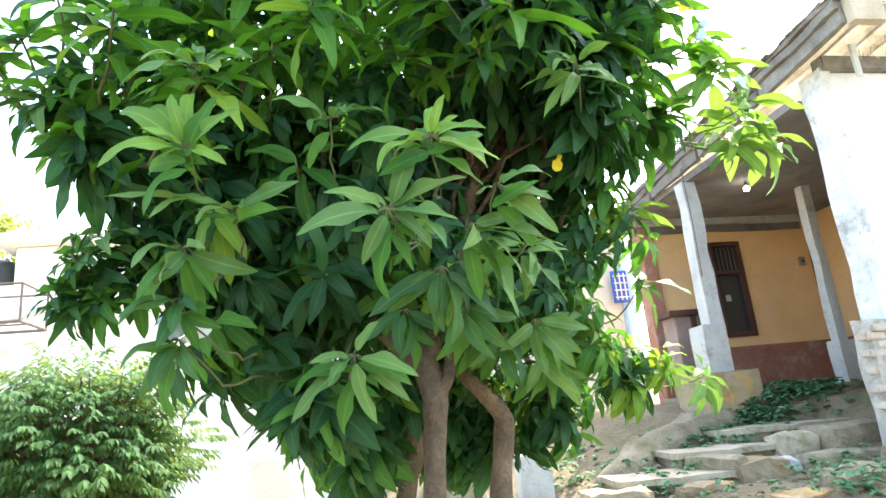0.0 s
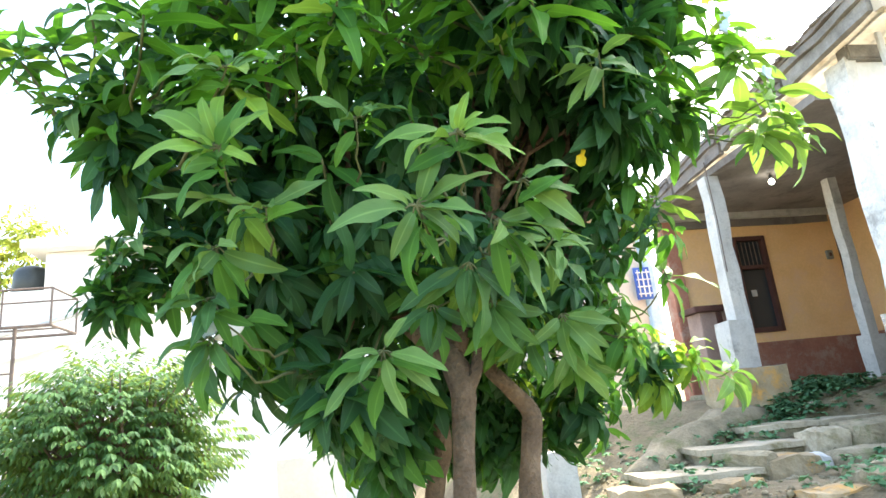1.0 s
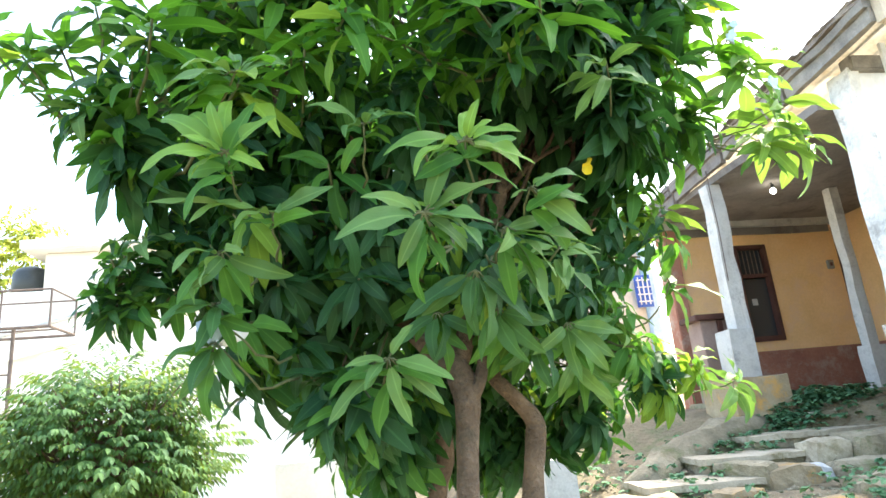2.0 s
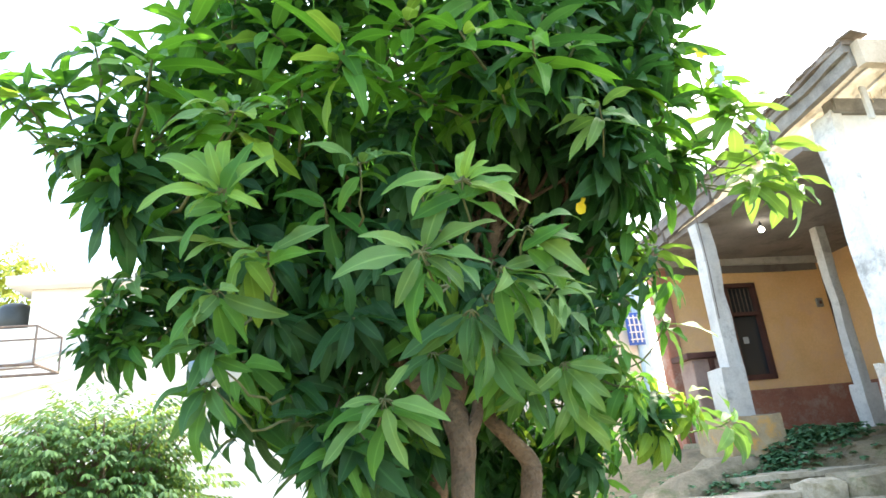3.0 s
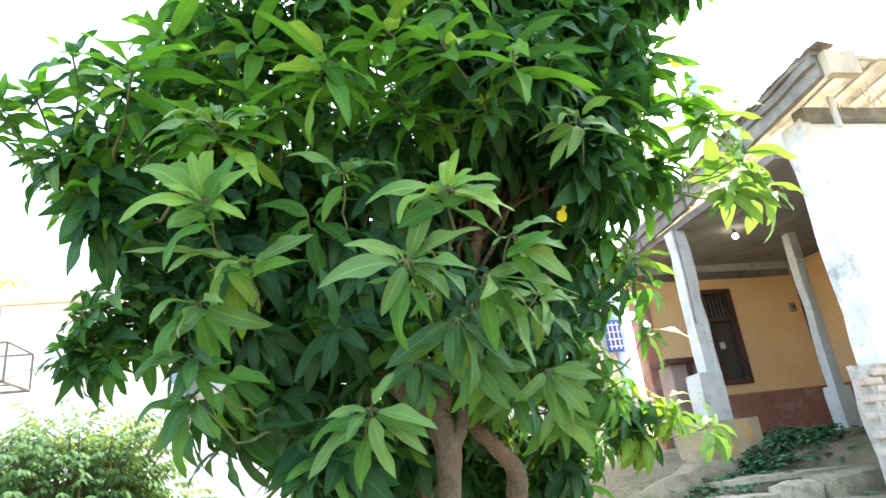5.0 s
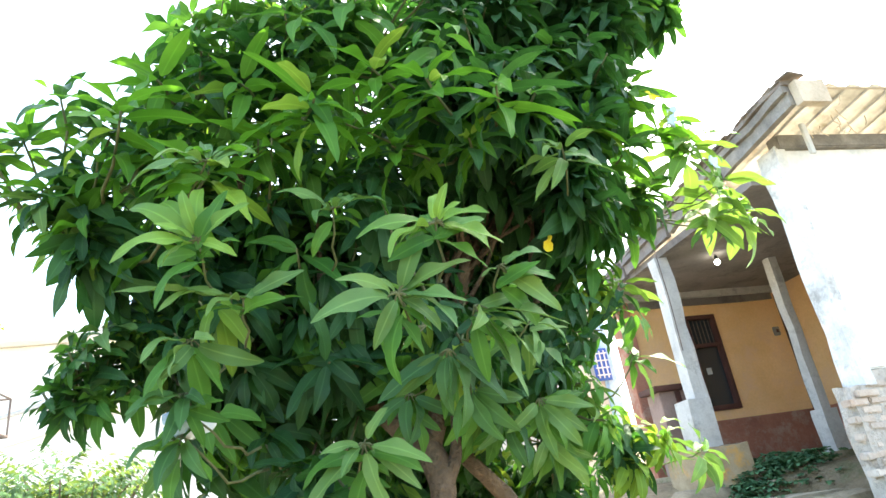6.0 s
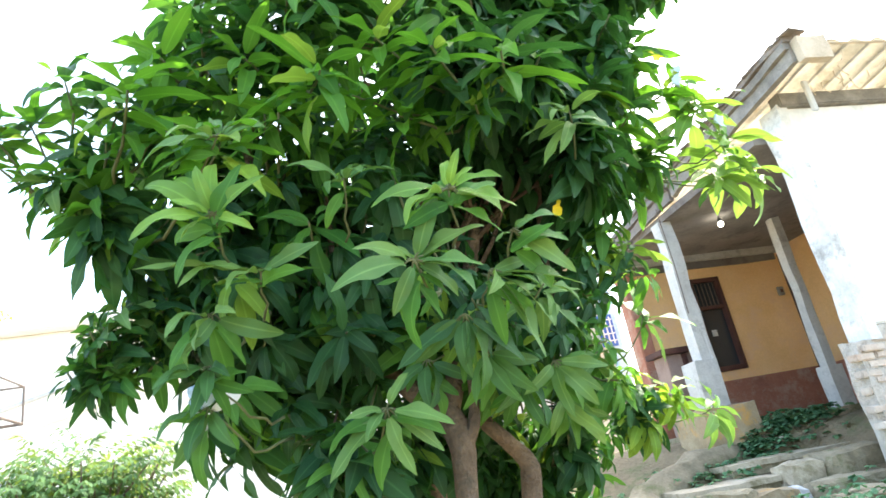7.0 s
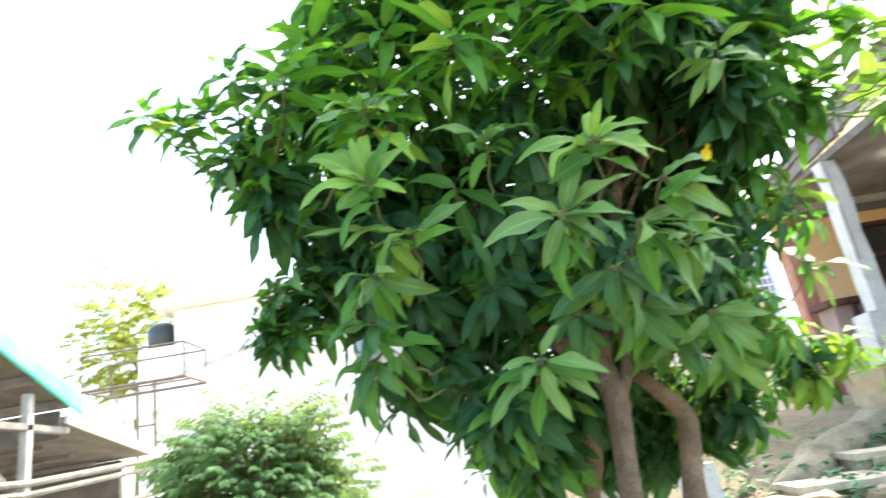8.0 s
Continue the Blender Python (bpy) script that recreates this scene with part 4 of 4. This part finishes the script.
shoot((-0.56, 1.92, 2.49), NEAR_MESHES, [(-0.16, -0.01, -0.06), (-0.08, 0.06, 0.02), (0.14, 0.04, 0.02), (0.11, 0.07, 0.06), (0.01, 0.07, 0.09), (0.06, 0.08, 0.08), (-0.09, -0.11, -0.06)])
shoot((0.91, 2.78, 2.09), NEAR_MESHES, [(0.1, -0.15, -0.1), (0.04, 0.01, -0.18), (-0.05, 0.17, 0.09), (-0, 0.09, 0.17), (0.07, 0.13, 0.06)])
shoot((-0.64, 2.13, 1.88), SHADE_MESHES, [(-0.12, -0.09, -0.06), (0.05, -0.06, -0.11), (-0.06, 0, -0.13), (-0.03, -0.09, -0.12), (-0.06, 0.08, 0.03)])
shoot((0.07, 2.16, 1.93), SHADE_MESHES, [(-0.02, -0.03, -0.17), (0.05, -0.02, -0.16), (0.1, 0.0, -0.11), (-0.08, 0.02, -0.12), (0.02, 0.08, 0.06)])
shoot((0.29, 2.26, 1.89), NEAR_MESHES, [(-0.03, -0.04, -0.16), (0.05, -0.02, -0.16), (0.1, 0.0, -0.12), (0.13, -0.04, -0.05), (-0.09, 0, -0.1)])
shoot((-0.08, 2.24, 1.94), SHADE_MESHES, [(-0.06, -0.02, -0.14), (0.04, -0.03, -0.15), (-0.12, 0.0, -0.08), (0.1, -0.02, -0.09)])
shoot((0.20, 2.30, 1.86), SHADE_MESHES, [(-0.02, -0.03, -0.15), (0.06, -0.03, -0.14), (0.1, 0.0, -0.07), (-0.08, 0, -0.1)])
shoot((0.36, 2.42, 1.80), NEAR_MESHES, [(-0.03, -0.04, -0.16), (0.05, -0.02, -0.17), (0.1, 0.0, -0.10), (-0.08, 0, -0.1), (0.02, -0.05, -0.1)])
mass, bright, young, roof_leaves = Foliage(), Foliage(), Foliage(), Foliage()
for x, y, z, size, fresh in CANOPY_SHADY + CANOPY_SUNNY:
    base = Vector((x, y, z))
    near = min(limb_ends, key=lambda p: (p - base).length)
    rod(curve_through(near, base - Vector((0, 0, 0.02)), -0.10, 7, 0.012, rng), [0.007, 0.0065, 0.006, 0.0055, 0.005, 0.0045, 0.004, 0.0035], 6, bm=twigs)
    axis = (base - near).normalized() * 0.5 + Vector((0, -0.25, 0.8))
    for start, ahead, long, twist in rosette(base, axis, size, 11, rng, 38, 98, 0.22):
        # lighter leaves paint light from above, dark ones by position paint shade
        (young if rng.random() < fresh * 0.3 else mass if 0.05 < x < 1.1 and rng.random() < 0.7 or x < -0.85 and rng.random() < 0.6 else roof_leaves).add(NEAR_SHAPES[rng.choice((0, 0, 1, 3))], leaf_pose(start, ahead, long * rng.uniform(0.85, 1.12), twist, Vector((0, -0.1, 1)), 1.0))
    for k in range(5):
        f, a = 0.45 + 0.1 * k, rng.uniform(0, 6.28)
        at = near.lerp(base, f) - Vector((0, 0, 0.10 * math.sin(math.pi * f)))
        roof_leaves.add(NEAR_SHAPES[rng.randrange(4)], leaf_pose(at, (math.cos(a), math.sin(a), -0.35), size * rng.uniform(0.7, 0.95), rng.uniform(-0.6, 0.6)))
shoots = crown_points(rng, 185, 0.70)
outer = len(shoots)
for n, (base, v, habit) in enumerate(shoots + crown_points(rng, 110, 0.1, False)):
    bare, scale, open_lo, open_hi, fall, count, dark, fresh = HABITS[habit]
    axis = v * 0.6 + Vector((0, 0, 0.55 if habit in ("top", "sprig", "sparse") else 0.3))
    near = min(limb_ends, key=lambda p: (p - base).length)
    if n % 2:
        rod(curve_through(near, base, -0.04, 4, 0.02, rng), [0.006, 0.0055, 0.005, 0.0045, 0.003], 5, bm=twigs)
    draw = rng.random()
    # shade in colour: inner leaves and those round the hollow take the dark copy
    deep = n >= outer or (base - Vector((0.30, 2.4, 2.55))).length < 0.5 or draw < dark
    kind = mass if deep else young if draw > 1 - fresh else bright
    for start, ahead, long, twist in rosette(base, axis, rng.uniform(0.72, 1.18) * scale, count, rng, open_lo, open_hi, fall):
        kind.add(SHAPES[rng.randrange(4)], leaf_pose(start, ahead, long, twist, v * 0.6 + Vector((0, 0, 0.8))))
inner_leaves.build("shoot_leaves", LEAF_BRIGHT, mango, "smaller green leaves below the outer shoots")
roof_leaves.build("upper_crown", LEAF_TOP, mango, "broad leaves of the upper shoots in a lighter, lit-through green")
mass.build("crown", LEAF_DEEP_SHADE, mango, "dense crown of mango leaves darkened for shade")
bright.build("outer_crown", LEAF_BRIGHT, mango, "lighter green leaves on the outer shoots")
young.build("young_crown", LEAF_YOUNG, mango, "yellow-green young leaves")
part("twig", twigs, TWIG, mango, "thin green twigs", True)["kind"] = "stuff"

def bushy_tree(name, label, base, centre, radii, count, size, mat, seed, stems=4):
    """A tree or shrub with small leaves in flat sprays."""
    rng = random.Random(seed)
    tree = empty(name, label, "tree" if "tree" in name else "shrub")
    leaf = leaf_shape(0.16 * size, 0.055 * size, 0.7, 0.0, 0.15, 3)
    crown, wood = Foliage(), bmesh.new()
    base, centre = Vector(base), Vector(centre)
    part("trunk", rod(curve_through(base, centre, 0, 6, 0.05, rng), [0.07, 0.065, 0.06, 0.05, 0.04, 0.03, 0.02], 8), BARK, tree, "", True)
    for n in range(count):
        v = Vector([rng.gauss(0, 1) for _ in range(3)]).normalized()
        lump = 1 + 0.42 * noise.noise(v * 3.4 + Vector((seed, 0, 0)))
        p = centre + Vector((v.x * radii[0], v.y * radii[1], v.z * radii[2])) * lump * rng.uniform(0.55, 1.0)
        if n % 16 == 0:
            rod(curve_through(centre.lerp(base, rng.uniform(0, 0.4)), p, -0.05, 4, 0.04, rng), [0.02, 0.016, 0.012, 0.009, 0.005], 5, bm=wood)
        ahead = Vector((v.x, v.y, v.z * 0.3 - 0.1)).normalized()
        side = ahead.cross(Vector((0, 0, 1))).normalized()
        for k in range(7):
            f = k / 6
            way = ahead * (0.35 + f * 0.7) + side * (1 if k % 2 else -1) * (0.9 - f * 0.6) + Vector((0, 0, -0.35))
            crown.add(leaf, leaf_pose(p + ahead * (f * 0.22 * size), way, rng.uniform(0.75, 1.2), rng.uniform(-0.4, 0.4)))
    crown.build("crown", mat, tree)
    part("limb", wood, BARK, tree, "", True)["kind"] = "stuff"
    return tree


bushy_tree("leafy_shrub", "bushy green shrub with small drooping leaves in the yard", (-2.2, 6.3, -0.1), (-2.30, 6.3, 1.66), (0.86, 0.85, 0.80), 2700, 0.5, LEAF_SHRUB, 3)
bushy_tree("far_tree", "yellow-green sunlit tree behind the white house", (-10.9, 21.5, -0.1), (-10.9, 21.5, 7.4), (2.0, 1.8, 2.4), 600, 1.7, LEAF_FAR, 8)


# scraps caught in the tree
def scrap(name, label, where, w, h, mat, turn, seed):
    bm = bmesh.new()
    bmesh.ops.create_grid(bm, x_segments=8, y_segments=8, size=0.5)
    for v in bm.verts:
        v.co = Vector((v.co.x * w, 0, v.co.y * h))
        v.co.x *= 0.45 + 0.9 * abs(noise.noise(Vector((seed * 1.7, 0, v.co.z * 60))))
        v.co += noise.noise_vector(v.co * 24 + Vector((seed, 0, 0))) * 0.013 + noise.noise_vector(v.co * 70 + Vector((0, seed, 0))) * 0.007
    bmesh.ops.solidify(bm, geom=list(bm.faces), thickness=0.002)
    ob = finish(name, bm, mat, None, label, True)
    tagged(ob, "", "scrap")
    ob.matrix_basis = pose(*where, *turn)


scrap("yellow_bag", "crumpled yellow plastic bag caught on a branch", (0.476, 2.37, 2.416), 0.03, 0.055, YELLOW, (0, 12, 10), 1)
scrap("plastic_scrap", "pale blue plastic scrap caught among the leaves", (1.13, 2.4, 2.95), 0.06, 0.10, PALE_BLUE, (0, 20, 0), 5)
scrap("plastic_scrap", "pale blue plastic scrap caught among the leaves", (-0.656, 2.120, 1.911), 0.075, 0.05, PALE_BLUE, (0, -15, 10), 9)

scrap("plastic_scrap", "white plastic scrap hanging among the leaves", (-0.605, 2.150, 1.908), 0.07, 0.03, WHITE_WALL, (0, -35, 20), 14)
scrap("plastic_scrap", "thin grey-white plastic strip hanging below the leaves", (-0.653, 2.150, 1.829), 0.02, 0.06, PLASTER, (0, 5, 0), 17)
scrap("plastic_scrap", "pale blue-white plastic scrap beside the young leaves", (1.265, 2.420, 2.746), 0.07, 0.05, PALE_BLUE, (0, 10, 15), 21)
scrap("dry_leaf", "yellow dry leaf at the edge of the crown", (1.086, 2.420, 3.062), 0.07, 0.04, YELLOW, (0, 15, 10), 25)

# weeds along the edge of the porch and on the steps
weeds = Foliage()
weed_leaf = leaf_shape(0.06, 0.04, 0.8, 0.1, 0.15, 3)
rng = random.Random(12)
for n in range(1000):
    f = rng.random()
    if n >= 800:
        x, y = rng.uniform(0.7, 2.4), rng.uniform(4.6, 7.5)
    elif n < 680:
        x, y = 2.9 + 1.9 * f + rng.gauss(0, 0.1), 6.52 + 0.16 * rng.gauss(0, 1)
    else:
        x, y = rng.choice(((2.95, 5.98), (3.3, 5.95), (2.6, 5.6), (3.6, 5.0), (3.1, 4.98), (4.2, 5.0), (2.9, 4.55), (3.6, 4.5), (2.4, 4.5), (3.2, 4.5), (2.8, 4.2), (3.4, 4.15), (3.8, 4.15), (3.0, 4.2))) + np.array([rng.gauss(0, 0.09), rng.gauss(0, 0.05)])
    z = height(x, y) + rng.uniform(0.02, 0.14)
    for k in range(7):
        a = rng.uniform(0, 6.28)
        weeds.add(weed_leaf, leaf_pose(Vector((x, y, z)), (math.cos(a), math.sin(a), rng.uniform(-0.2, 0.6)), rng.uniform(0.6, 1.25), rng.uniform(-0.4, 0.4)))
weed_thing = tagged(new("weeds"), "low green weeds along the porch edge and steps", "weeds", kind="stuff")
weeds.build("weed_leaves", LEAF_WEED, weed_thing)

# loose rubble and litter on the bank and between the steps
rng = random.Random(21)
rubble = Foliage()
chip = ([(-0.5, -0.4, 0), (0.45, -0.5, 0), (0.5, 0.4, 0), (-0.4, 0.5, 0), (-0.3, -0.25, 0.5), (0.3, -0.3, 0.6), (0.25, 0.3, 0.45), (-0.25, 0.25, 0.55)], [(0, 1, 5, 4), (1, 2, 6, 5), (2, 3, 7, 6), (3, 0, 4, 7), (4, 5, 6, 7), (3, 2, 1, 0)], [(0.0, 0.0)] * 8)
for n in range(900):
    x, y = rng.uniform(1.2, 4.6), rng.uniform(4.2, 6.7)
    size = rng.choice((0.02, 0.025, 0.03, 0.04, 0.06))
    rubble.add(chip, Matrix.Translation((x, y, height(x, y) - 0.003)) @ Euler((rng.uniform(-0.3, 0.3), rng.uniform(-0.3, 0.3), rng.uniform(0, 6.28))).to_matrix().to_4x4() @ Matrix.Diagonal((size, size * rng.uniform(0.6, 1.1), size * rng.uniform(0.5, 1.0), 1)))
rubble_thing = tagged(new("rubble"), "small loose stones and chips of cement on the bank", "rubble", kind="stuff")
rubble.build("chips", CONCRETE, rubble_thing)

# exposed bricks at the foot of the white wall
part("brick_pier", slab(3.93, 4.19, 4.908, 5.08, 1.0, 2.10, 0.03, 8, 0.03), MORTAR, lower, "crumbling brick pier at the wall's corner")
brick_mesh = None
for row in range(11):
    for col in range(4):
        x = 3.97 + col * 0.215 + (0.1 if row % 2 else 0)
        if x > 4.75 or (row == 10 and x < 4.1):
            continue
        if brick_mesh is None:
            ob = finish("brick", slab(-0.1, 0.1, -0.05, 0.05, -0.028, 0.028, 0.009), BRICK, lower)
            brick_mesh = ob.data
        else:
            ob = new("brick", brick_mesh)
            ob.parent = lower
        ob.matrix_basis = pose(x + rng.uniform(-0.01, 0.01), 4.95 + rng.uniform(-0.022, 0.016), 1.42 + row * 0.067 + rng.uniform(-0.006, 0.006), rng.uniform(-6, 6), rng.uniform(-4, 4), rng.uniform(-6, 6)) @ Matrix.Diagonal((rng.uniform(0.8, 1.08), 1, rng.uniform(0.85, 1.1), 1))
